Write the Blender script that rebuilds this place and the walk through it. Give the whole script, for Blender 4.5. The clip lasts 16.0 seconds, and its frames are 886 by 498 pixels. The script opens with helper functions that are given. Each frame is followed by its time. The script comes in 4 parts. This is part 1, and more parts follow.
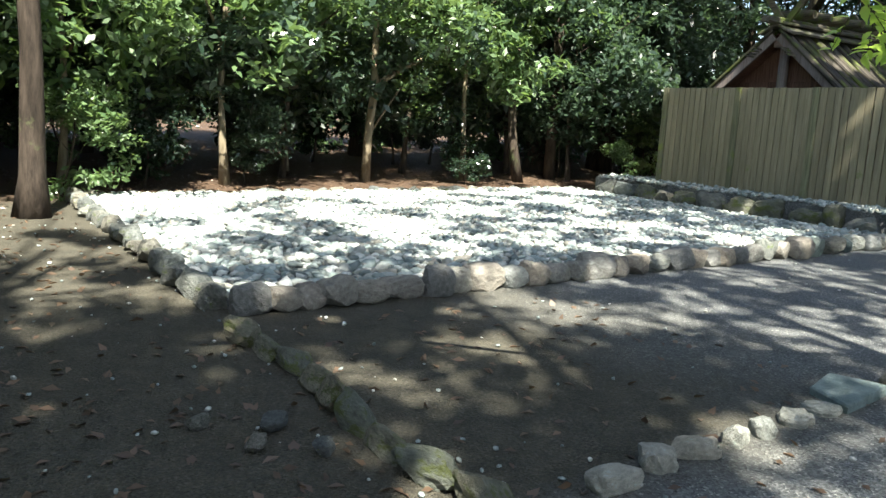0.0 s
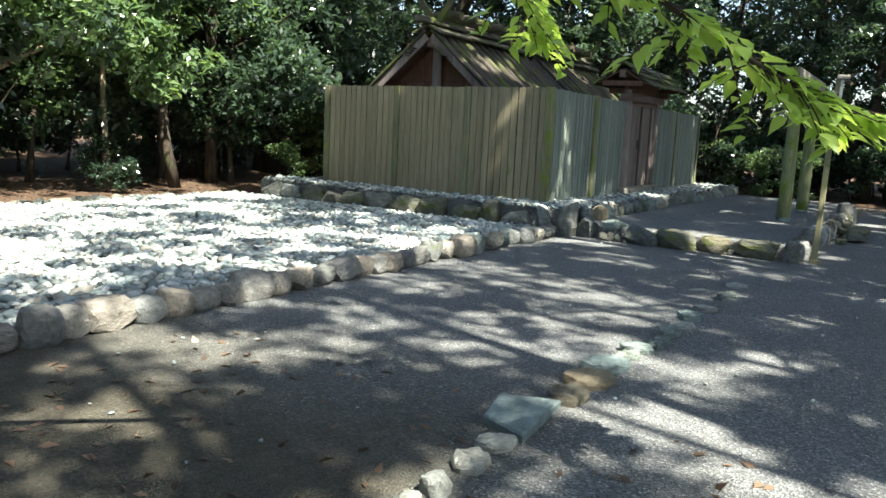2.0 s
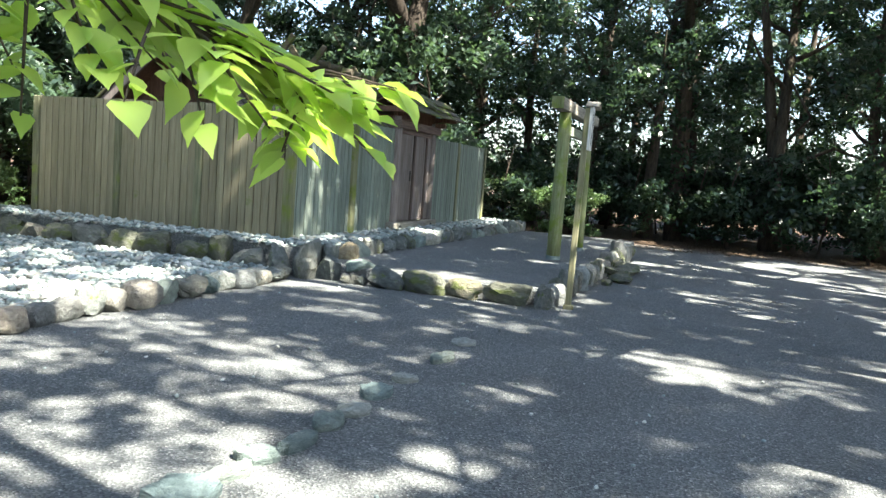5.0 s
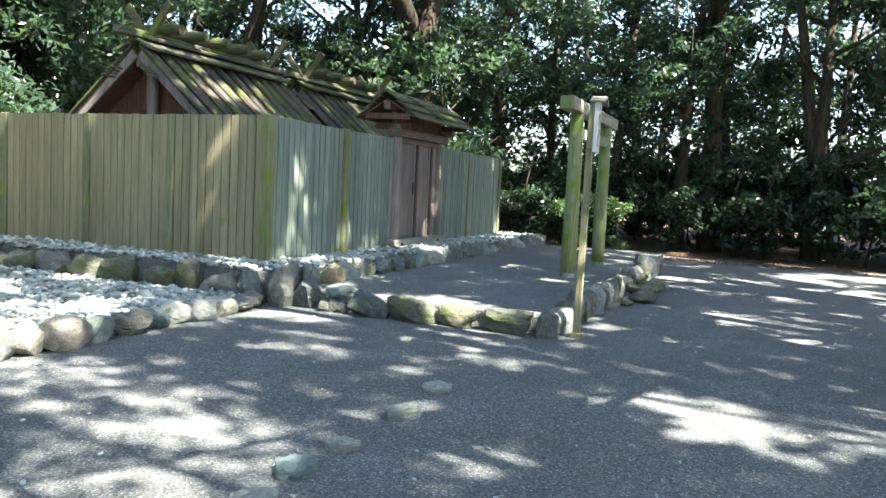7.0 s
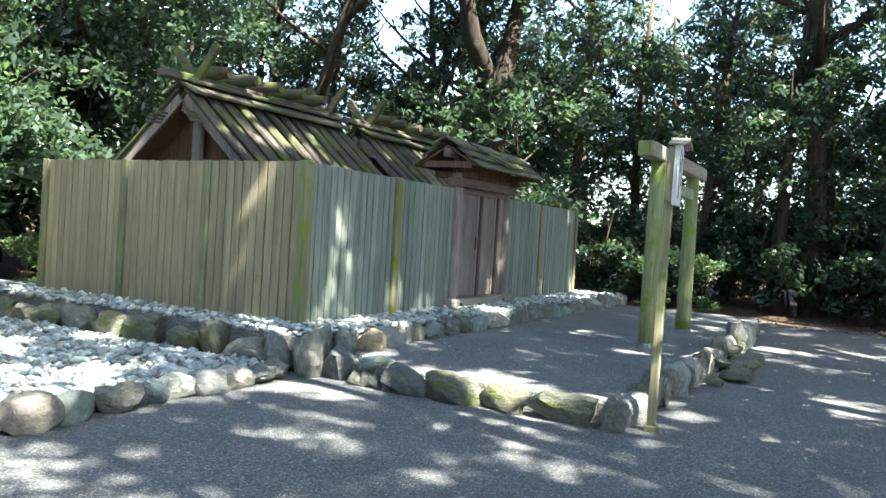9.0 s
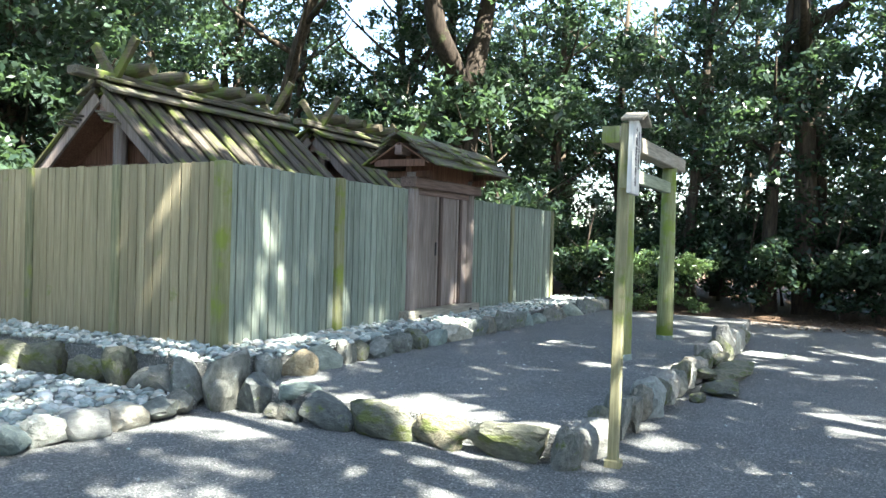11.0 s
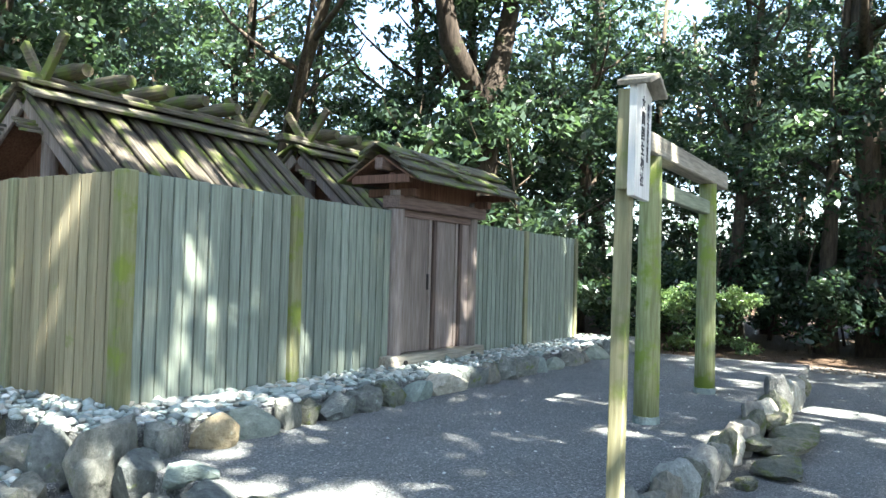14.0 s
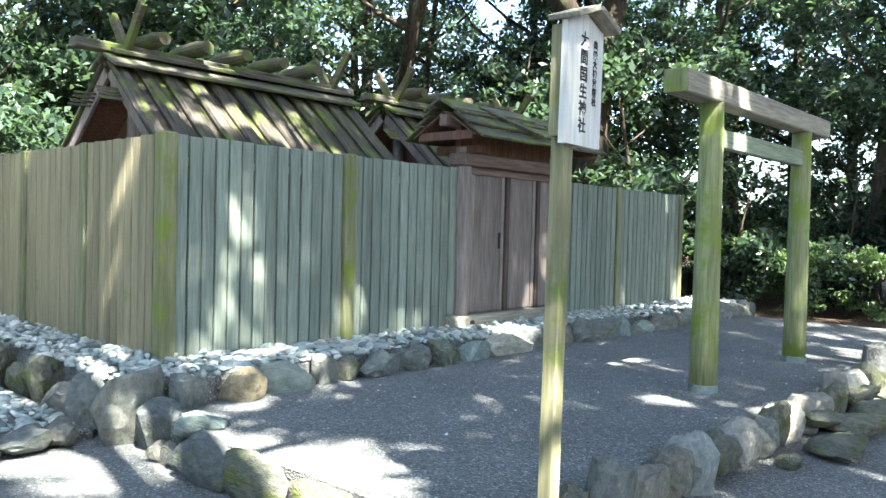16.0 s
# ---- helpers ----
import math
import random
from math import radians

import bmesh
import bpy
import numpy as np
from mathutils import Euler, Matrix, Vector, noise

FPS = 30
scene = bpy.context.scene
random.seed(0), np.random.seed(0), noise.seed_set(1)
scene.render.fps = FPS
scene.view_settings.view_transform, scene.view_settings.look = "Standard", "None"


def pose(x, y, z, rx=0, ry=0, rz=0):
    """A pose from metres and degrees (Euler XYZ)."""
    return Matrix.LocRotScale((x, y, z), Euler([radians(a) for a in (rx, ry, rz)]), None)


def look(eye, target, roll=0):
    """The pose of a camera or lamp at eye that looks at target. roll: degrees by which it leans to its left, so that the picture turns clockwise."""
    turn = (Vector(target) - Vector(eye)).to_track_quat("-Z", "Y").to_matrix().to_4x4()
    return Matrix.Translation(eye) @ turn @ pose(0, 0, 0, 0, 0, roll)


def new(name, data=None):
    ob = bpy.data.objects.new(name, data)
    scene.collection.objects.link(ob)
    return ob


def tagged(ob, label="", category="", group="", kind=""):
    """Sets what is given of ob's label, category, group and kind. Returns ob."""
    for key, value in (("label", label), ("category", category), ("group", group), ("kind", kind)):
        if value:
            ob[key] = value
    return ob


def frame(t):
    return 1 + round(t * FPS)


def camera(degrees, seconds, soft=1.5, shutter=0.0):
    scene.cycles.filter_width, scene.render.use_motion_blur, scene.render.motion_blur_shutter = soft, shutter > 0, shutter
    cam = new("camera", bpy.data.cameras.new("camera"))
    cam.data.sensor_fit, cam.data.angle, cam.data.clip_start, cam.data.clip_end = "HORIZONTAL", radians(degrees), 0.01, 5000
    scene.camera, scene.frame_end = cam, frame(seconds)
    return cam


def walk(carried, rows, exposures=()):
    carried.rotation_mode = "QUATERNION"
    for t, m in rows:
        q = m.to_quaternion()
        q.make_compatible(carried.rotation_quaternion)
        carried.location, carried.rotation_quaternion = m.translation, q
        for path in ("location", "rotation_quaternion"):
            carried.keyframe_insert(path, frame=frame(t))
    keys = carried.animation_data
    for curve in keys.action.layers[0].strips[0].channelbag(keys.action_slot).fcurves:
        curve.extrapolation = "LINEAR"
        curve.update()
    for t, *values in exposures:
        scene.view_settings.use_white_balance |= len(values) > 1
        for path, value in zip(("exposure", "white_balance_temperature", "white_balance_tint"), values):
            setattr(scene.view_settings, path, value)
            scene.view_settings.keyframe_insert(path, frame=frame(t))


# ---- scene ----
cam = camera(59.3, 16.0)
METRES, EYE, TILT, LEAN, TURN = 10.3, 1.5, 0.0, 0.0, 0.0
ROWS = [
    (0.0, 0.0, 0.0, 0.0, 0.52, -9.85, -3.02),
    (0.5, -0.0023, 0.0207, -0.0011, -7.02, -10.81, -1.74),
    (1.0, 0.0012, 0.0432, 0.0007, -17.58, -11.42, -0.41),
    (1.5, 0.0207, 0.0676, 0.0007, -17.37, -9.45, -4.71),
    (2.0, 0.0403, 0.0869, 0.0003, -22.89, -8.69, -2.86),
    (2.5, 0.063, 0.1062, 0.0003, -33.25, -7.97, -1.57),
    (3.0, 0.0963, 0.1152, -0.0007, -34.02, -8.37, -4.22),
    (3.5, 0.1287, 0.1238, -0.0001, -33.44, -8.01, -3.74),
    (4.0, 0.16, 0.1415, 0.0005, -37.73, -7.26, -4.09),
    (4.5, 0.196, 0.1566, -0.0003, -36.54, -6.3, -4.46),
    (7.0, 0.3409, 0.2399, -0.0012, -32.76, -4.66, -2.85),
    (7.5, 0.3669, 0.2622, 0.0015, -33.09, -5.08, -3.42),
    (8.0, 0.3991, 0.2814, 0.003, -30.26, -2.79, -4.0),
    (8.5, 0.4197, 0.3007, 0.004, -28.53, -2.98, -4.16),
    (9.0, 0.4346, 0.326, 0.0057, -26.43, -1.26, -3.56),
    (9.5, 0.4568, 0.3425, 0.005, -28.22, -1.44, -1.54),
    (12.0, 0.5749, 0.4445, 0.0038, -25.88, -0.19, -1.73),
    (12.5, 0.5928, 0.4702, 0.0052, -25.52, 0.04, -1.96),
    (13.0, 0.6214, 0.4898, 0.0025, -22.57, 0.34, -1.86),
    (13.5, 0.65, 0.5057, 0.0046, -22.38, -0.99, -0.68),
    (14.0, 0.6693, 0.5301, 0.0041, -23.61, 1.63, -1.6),
    (14.5, 0.6961, 0.5433, 0.0025, -21.95, 1.98, -1.8),
    (15.0, 0.7322, 0.546, 0.0036, -15.66, -0.08, -1.54),
    (15.5, 0.7483, 0.5342, 0.0015, -13.99, 1.32, -0.93),
    (16.0, 0.7642, 0.5166, 0.0048, -12.68, -1.6, -1.47),
]
walk(cam, [(t, pose(0, 0, EYE, TILT, LEAN, TURN) @ pose(METRES * x, METRES * y, METRES * z, 90 + pitch, roll, yaw)) for t, x, y, z, yaw, pitch, roll in ROWS],
     [(0.0, 2.36, 6500, 9), (1.5, 2.32, 6500, 9), (3.5, 2.74, 6450, 9), (7.0, 3.24, 6400, 9), (9.0, 3.3, 6350, 9), (12.5, 3.74, 6350, 9), (16.0, 3.7, 6300, 9)])

# ---------------------------------------------------------------- light
SUN_AZ, SUN_EL = radians(166), radians(56)      # azimuth clockwise from +y
sun_dir = Vector((math.sin(SUN_AZ) * math.cos(SUN_EL), math.cos(SUN_AZ) * math.cos(SUN_EL), math.sin(SUN_EL)))
world = bpy.data.worlds.new("sky")
scene.world = world
world.use_nodes = True
wn = world.node_tree.nodes
sky = wn.new("ShaderNodeTexSky")
sky.sky_type, sky.sun_disc = "NISHITA", False
sky.sun_elevation, sky.sun_rotation = SUN_EL, SUN_AZ
sky.air_density, sky.dust_density = 1.0, 1.5
world.node_tree.links.new(sky.outputs[0], wn["Background"].inputs[0])
wn["Background"].inputs[1].default_value = 0.07
sun = new("sun", bpy.data.lights.new("sun", "SUN"))
sun.data.energy, sun.data.angle, sun.data.color = 5.0, radians(0.53), (1.0, 0.95, 0.86)
sun.matrix_world = look(sun_dir * 60, (0, 0, 0))

# ---------------------------------------------------------------- plan frame
# u runs along the front fence, v away from it into the enclosure, origin at the fence corner
BASE = pose(7.08, 12.16, 0, 0, 0, 35)
rng = np.random.default_rng(7)
R = random.Random(11)


def at(u, v, z=0.0, rz=0.0, rx=0.0, ry=0.0):
    return BASE @ pose(u, v, z, rx, ry, rz)


# ---------------------------------------------------------------- materials
def mat(name, rough=0.8, spec=0.3):
    m = bpy.data.materials.new(name)
    m.use_nodes = True
    b = m.node_tree.nodes["Principled BSDF"]
    b.inputs["Roughness"].default_value = rough
    b.inputs["Specular IOR Level"].default_value = spec
    return m, m.node_tree.nodes, m.node_tree.links, b


def node(ns, kind, **values):
    n = ns.new("ShaderNode" + kind)
    for k, v in values.items():
        n.inputs[k].default_value = v
    return n


def ramp(ns, ls, src, stops):
    r = ns.new("ShaderNodeValToRGB")
    e = r.color_ramp.elements
    while len(e) < len(stops):
        e.new(0.5)
    for el, (p, col) in zip(e, stops):
        el.position = p
        el.color = (*col, 1) if len(col) == 3 else col
    ls.new(src, r.inputs[0])
    return r.outputs[0]


def mixc(ns, ls, fac, a, b, mode="MIX"):
    n = ns.new("ShaderNodeMix")
    n.data_type, n.blend_type = "RGBA", mode
    for sock, val in ((n.inputs[0], fac), (n.inputs[6], a), (n.inputs[7], b)):
        if isinstance(val, (int, float)):
            sock.default_value = val
        elif isinstance(val, tuple):
            sock.default_value = (*val, 1)
        else:
            ls.new(val, sock)
    return n.outputs[2]


def noise_tex(ns, ls, coord, scale, detail=4.0, rough=0.55, stretch=None):
    t = node(ns, "TexNoise", Scale=scale, Detail=detail, Roughness=rough)
    if stretch:
        m = ns.new("ShaderNodeMapping")
        m.inputs["Scale"].default_value = stretch
        ls.new(coord, m.inputs[0])
        coord = m.outputs[0]
    ls.new(coord, t.inputs["Vector"])
    return t.outputs["Fac"]


def bump(ns, ls, bsdf, height, strength=0.4, distance=0.01, under=None):
    b = node(ns, "Bump", Strength=strength, Distance=distance)
    ls.new(height, b.inputs["Height"])
    if under:
        ls.new(under, b.inputs["Normal"])
    ls.new(b.outputs[0], bsdf.inputs["Normal"])
    return b.outputs[0]


def obj_coord(ns):
    return ns.new("ShaderNodeTexCoord").outputs["Object"]


def rnd(ns):
    return ns.new("ShaderNodeObjectInfo").outputs["Random"]


def wood_mat(name, dark, light, moss=(0.12, 0.16, 0.03), moss_at=0.62, axis="z", rough=0.85, vary=0.5):
    """Weathered timber: grain along one axis, streaks, moss blotches, a tone of its own for each board."""
    m, ns, ls, b = mat(name, rough, 0.25)
    co = obj_coord(ns)
    off = ns.new("ShaderNodeVectorMath")
    ls.new(co, off.inputs[0])
    comb = ns.new("ShaderNodeCombineXYZ")
    mul = ns.new("ShaderNodeMath")
    mul.operation = "MULTIPLY"
    mul.inputs[1].default_value = 37.0
    ls.new(rnd(ns), mul.inputs[0])
    for i in range(3):
        ls.new(mul.outputs[0], comb.inputs[i])
    ls.new(comb.outputs[0], off.inputs[1])
    co = off.outputs[0]
    st = {"x": (0.06, 1, 1), "y": (1, 0.06, 1), "z": (1, 1, 0.06), "slope": (1, 0.05, 0.05)}[axis]
    g = noise_tex(ns, ls, co, 45, 5, 0.6, st)
    s = noise_tex(ns, ls, co, 7, 3, 0.5, st)
    col = ramp(ns, ls, g, [(0.32, dark), (0.68, light)])
    streak = ramp(ns, ls, s, [(0.3, (0.62, 0.62, 0.6)), (0.65, (1, 1, 1))])
    col = mixc(ns, ls, 0.8, col, streak, "MULTIPLY")
    tone = ramp(ns, ls, rnd(ns), [(0, (1 - vary * 0.55,) * 3), (1, (1, 1, 1))])
    col = mixc(ns, ls, 1.0, col, tone, "MULTIPLY")
    k = noise_tex(ns, ls, co, 3.2, 6, 0.65, (1.6, 0.45, 0.45) if axis == "slope" else None)
    mf = ramp(ns, ls, k, [(moss_at, (0, 0, 0)), (min(moss_at + 0.12, 1), (1, 1, 1))])
    col = mixc(ns, ls, mf, col, moss)
    ls.new(col, b.inputs["Base Color"])
    bump(ns, ls, b, g, 0.5, 0.004)
    return m


def stone_mat(name, dark, light, moss=(0.09, 0.12, 0.03), moss_at=0.6, lichen=0.64):
    m, ns, ls, b = mat(name, 0.85, 0.3)
    co = obj_coord(ns)
    n1 = noise_tex(ns, ls, co, 6, 8, 0.65)
    n2 = noise_tex(ns, ls, co, 55, 4, 0.6)
    col = ramp(ns, ls, n1, [(0.3, dark), (0.7, light)])
    col = mixc(ns, ls, 0.35, col, ramp(ns, ls, n2, [(0.3, (0.3, 0.3, 0.3)), (0.7, (1, 1, 1))]), "MULTIPLY")
    tone = ramp(ns, ls, rnd(ns), [(0, (0.5, 0.54, 0.56)), (0.35, (0.84, 0.87, 0.83)), (0.7, (0.95, 0.88, 0.77)), (1, (0.66, 0.76, 0.8))])
    col = mixc(ns, ls, 1.0, col, tone, "MULTIPLY")
    k = noise_tex(ns, ls, co, 2.6, 6, 0.7)
    col = mixc(ns, ls, ramp(ns, ls, k, [(moss_at, (0, 0, 0)), (moss_at + 0.1, (1, 1, 1))]), col, moss)
    sp = noise_tex(ns, ls, co, 6.5, 5, 0.62)
    col = mixc(ns, ls, ramp(ns, ls, sp, [(lichen, (0, 0, 0)), (lichen + 0.09, (0.6, 0.6, 0.6))]), col, (0.42, 0.5, 0.44))
    ls.new(col, b.inputs["Base Color"])
    hb = bump(ns, ls, b, n1, 0.9, 0.05)
    bump(ns, ls, b, n2, 0.5, 0.004, hb)
    return m


def pebble_mat(name, by_island):
    m, ns, ls, b = mat(name, 0.75, 0.35)
    src = ns.new("ShaderNodeNewGeometry").outputs["Random Per Island"] if by_island else rnd(ns)
    col = ramp(ns, ls, src, [(0, (0.12, 0.14, 0.13)), (0.22, (0.25, 0.3, 0.28)), (0.5, (0.37, 0.435, 0.405)), (0.7, (0.35, 0.33, 0.27)), (0.86, (0.48, 0.52, 0.48)), (1, (0.7, 0.71, 0.65))])
    n = noise_tex(ns, ls, obj_coord(ns), 30, 5, 0.6)
    col = mixc(ns, ls, 0.5, col, ramp(ns, ls, n, [(0.3, (0.5, 0.5, 0.48)), (0.65, (1, 1, 1))]), "MULTIPLY")
    ls.new(col, b.inputs["Base Color"])
    bump(ns, ls, b, n, 0.3, 0.004)
    return m


def leaf_mat(name, dark, light, through_col, gloss=0.45, thin=0.38):
    m, ns, ls, b = mat(name, gloss, 0.6)
    src = ns.new("ShaderNodeNewGeometry").outputs["Random Per Island"]
    col = ramp(ns, ls, src, [(0, dark), (0.8, light), (0.97, light), (1.0, tuple(min(c * 1.8, 0.5) for c in light))])
    ls.new(col, b.inputs["Base Color"])
    tr = ns.new("ShaderNodeBsdfTranslucent")
    tr.inputs[0].default_value = (*through_col, 1)
    mx = ns.new("ShaderNodeMixShader")
    mx.inputs[0].default_value = thin
    ls.new(b.outputs[0], mx.inputs[1])
    ls.new(tr.outputs[0], mx.inputs[2])
    ls.new(mx.outputs[0], ns["Material Output"].inputs[0])
    return m


def bark_mat(name, dark, light, moss_at=0.6):
    m, ns, ls, b = mat(name, 0.92, 0.2)
    co = obj_coord(ns)
    g = noise_tex(ns, ls, co, 14, 6, 0.65, (1, 1, 0.22))
    col = ramp(ns, ls, g, [(0.3, dark), (0.7, light)])
    k = noise_tex(ns, ls, co, 1.8, 5, 0.65)
    col = mixc(ns, ls, ramp(ns, ls, k, [(moss_at, (0, 0, 0)), (moss_at + 0.12, (0.8, 0.8, 0.8))]), col, (0.10, 0.13, 0.05))
    ls.new(col, b.inputs["Base Color"])
    bump(ns, ls, b, g, 0.8, 0.03)
    return m


def plain_mat(name, col, rough=0.8):
    m, ns, ls, b = mat(name, rough, 0.3)
    n = noise_tex(ns, ls, obj_coord(ns), 25, 5, 0.6)
    ls.new(mixc(ns, ls, 0.5, col, ramp(ns, ls, n, [(0.3, (0.6, 0.6, 0.6)), (0.7, (1, 1, 1))]), "MULTIPLY"), b.inputs["Base Color"])
    return m


def gravel_mat(name, ground):
    """Fine dark gravel; on the ground sheet it gives way to bare earth and leaf mould by place."""
    m, ns, ls, b = mat(name, 0.9, 0.25)
    co = obj_coord(ns)
    vor = node(ns, "TexVoronoi", Scale=84.0)
    ls.new(co, vor.inputs["Vector"])
    one = ns.new("ShaderNodeSeparateColor")
    ls.new(vor.outputs["Color"], one.inputs[0])
    grain = ramp(ns, ls, one.outputs[0], [(0.0, (0.091, 0.097, 0.094)), (0.6, (0.159, 0.167, 0.162)), (0.93, (0.23, 0.242, 0.226)), (1.0, (0.4, 0.41, 0.37))])
    big = noise_tex(ns, ls, co, 1.1, 5, 0.6)
    grain = mixc(ns, ls, 0.6, grain, ramp(ns, ls, big, [(0.3, (0.68, 0.66, 0.64)), (0.7, (1, 1, 1))]), "MULTIPLY")
    col = grain
    if ground:
        sep = ns.new("ShaderNodeSeparateXYZ")
        ls.new(co, sep.inputs[0])
        edge = noise_tex(ns, ls, co, 0.9, 6, 0.65)

        def side(axis, lo, hi, wob):
            a = node(ns, "Math")
            a.operation = "MULTIPLY_ADD"
            ls.new(edge, a.inputs[0])
            a.inputs[1].default_value = wob
            ls.new(sep.outputs[axis], a.inputs[2])
            mr = ns.new("ShaderNodeMapRange")
            mr.inputs["From Min"].default_value, mr.inputs["From Max"].default_value = lo + wob / 2, hi + wob / 2
            ls.new(a.outputs[0], mr.inputs["Value"])
            return mr.outputs[0]

        fine = noise_tex(ns, ls, co, 60, 5, 0.7)
        earth = ramp(ns, ls, fine, [(0.3, (0.028, 0.024, 0.014)), (0.55, (0.08, 0.07, 0.043)), (0.8, (0.18, 0.16, 0.115))])
        clod = noise_tex(ns, ls, co, 5.5, 6, 0.7)
        earth = mixc(ns, ls, 0.85, earth, ramp(ns, ls, clod, [(0.32, (0.4, 0.42, 0.36)), (0.66, (1, 1, 1))]), "MULTIPLY")
        earth = mixc(ns, ls, 0.14, earth, grain)
        mould = ramp(ns, ls, fine, [(0.3, (0.03, 0.02, 0.013)), (0.6, (0.1, 0.065, 0.04)), (0.8, (0.2, 0.13, 0.075))])
        mx = ns.new("ShaderNodeMath")
        mx.operation = "MULTIPLY"
        ls.new(side(0, -7.2, -9.4, 1.6), mx.inputs[0])
        ls.new(side(1, -4.2, -3.6, 0.8), mx.inputs[1])
        mm = ns.new("ShaderNodeMath")
        mm.operation = "MAXIMUM"
        ls.new(mx.outputs[0], mm.inputs[0])
        ls.new(side(0, -10.8, -11.2, 0.3), mm.inputs[1])
        col = mixc(ns, ls, mm.outputs[0], col, earth)
        m2 = ns.new("ShaderNodeMath")
        m2.operation = "MAXIMUM"
        ls.new(side(1, 5.8, 7.0, 1.5), m2.inputs[0])
        ls.new(side(0, 10.6, 12.0, 2.0), m2.inputs[1])
        m3 = ns.new("ShaderNodeMath")
        m3.operation = "MAXIMUM"
        ls.new(m2.outputs[0], m3.inputs[0])
        ls.new(side(0, -14.5, -16.5, 2.0), m3.inputs[1])
        m4 = ns.new("ShaderNodeMath")
        m4.operation = "MAXIMUM"
        ls.new(m3.outputs[0], m4.inputs[0])
        ls.new(side(1, -11.0, -13.0, 2.0), m4.inputs[1])
        col = mixc(ns, ls, m4.outputs[0], col, mould)
    ls.new(col, b.inputs["Base Color"])
    hb = bump(ns, ls, b, vor.outputs["Distance"], 1.0, 0.012)
    bump(ns, ls, b, big, 0.3, 0.05, hb)
    return m


M_GROUND = gravel_mat("gravel_and_earth", True)
M_GRAVEL = gravel_mat("dark_gravel", False)
M_PEB = pebble_mat("pale_pebbles", True)
M_PEB1 = pebble_mat("pale_pebble", False)
M_STONE = stone_mat("field_stone", (0.1, 0.108, 0.1), (0.3, 0.305, 0.275), moss_at=0.58)
M_BOULDER = stone_mat("rounded_kerb_stone", (0.2, 0.19, 0.17), (0.42, 0.4, 0.36), moss_at=0.7)
M_MOSSY = stone_mat("mossy_stone", (0.1, 0.1, 0.075), (0.3, 0.29, 0.22), (0.085, 0.102, 0.03), 0.5, 0.72)
M_SLAB = stone_mat("flat_slab", (0.17, 0.21, 0.195), (0.34, 0.4, 0.37), moss_at=0.66)
M_PALE = stone_mat("pale_speckled_stone", (0.3, 0.31, 0.28), (0.6, 0.6, 0.54), moss_at=0.72, lichen=0.6)
M_OCHRE = stone_mat("ochre_stone", (0.24, 0.2, 0.13), (0.42, 0.36, 0.25), moss_at=0.75)
# same fence wood twice: warm and cool light are mixed into the colours
M_FENCE_W = wood_mat("weathered_boards_warm_lit", (0.235, 0.208, 0.128), (0.33, 0.295, 0.19), (0.14, 0.17, 0.04), 0.66, vary=0.2)
M_FENCE_F = wood_mat("weathered_boards_cool_lit", (0.175, 0.205, 0.165), (0.3, 0.345, 0.285), (0.16, 0.2, 0.09), 0.64, vary=0.4)
M_POST = wood_mat("mossy_post", (0.15, 0.15, 0.085), (0.29, 0.29, 0.175), (0.15, 0.18, 0.04), 0.57)
M_CORNER = wood_mat("lime_mossy_post", (0.17, 0.175, 0.075), (0.29, 0.29, 0.165), (0.145, 0.18, 0.035), 0.5)
M_TORII = wood_mat("algae_green_timber", (0.18, 0.195, 0.08), (0.35, 0.37, 0.19), (0.17, 0.22, 0.04), 0.48, vary=0.2)
M_BEAM = wood_mat("grey_beam", (0.2, 0.18, 0.14), (0.40, 0.37, 0.3), (0.15, 0.2, 0.03), 0.68, "x", vary=0.2)
M_TIE = wood_mat("grey_green_beam", (0.16, 0.185, 0.125), (0.3, 0.335, 0.24), (0.15, 0.2, 0.04), 0.62, "x", vary=0.2)
M_GATE = wood_mat("red_brown_weathered_wood", (0.175, 0.142, 0.122), (0.32, 0.272, 0.242), (0.24, 0.21, 0.16), 0.7)
M_GATE_X = wood_mat("red_brown_beam", (0.14, 0.095, 0.075), (0.28, 0.2, 0.165), (0.2, 0.17, 0.1), 0.72, "x")
M_BAR = wood_mat("dark_brown_bar", (0.07, 0.05, 0.042), (0.16, 0.115, 0.095), (0.1, 0.08, 0.05), 0.75)
M_HALL = wood_mat("dark_red_brown_wood", (0.12, 0.06, 0.04), (0.26, 0.145, 0.095), (0.1, 0.08, 0.05), 0.75)
M_ROOF = wood_mat("mossy_roof_plank", (0.018, 0.016, 0.013), (0.135, 0.117, 0.09), (0.085, 0.108, 0.022), 0.5, "slope", vary=0.6)
M_EAVES = wood_mat("mossy_split_plank", (0.045, 0.04, 0.028), (0.2, 0.175, 0.12), (0.125, 0.17, 0.028), 0.5, "x", vary=0.6)
M_RIDGE = wood_mat("weathered_ridge_plank", (0.055, 0.052, 0.04), (0.2, 0.18, 0.14), (0.09, 0.12, 0.026), 0.5, "x")
M_LOG = wood_mat("weathered_log", (0.06, 0.052, 0.034), (0.165, 0.14, 0.092), (0.08, 0.1, 0.024), 0.47, "y")
M_SIGN = wood_mat("pale_board", (0.55, 0.55, 0.5), (0.74, 0.74, 0.7), (0.4, 0.42, 0.33), 0.72, vary=0.0)
M_SIGN_POST = wood_mat("green_stained_post", (0.16, 0.155, 0.08), (0.31, 0.29, 0.17), (0.14, 0.165, 0.05), 0.58, vary=0.0)
M_INK = plain_mat("black_ink", (0.02, 0.02, 0.022), 0.6)
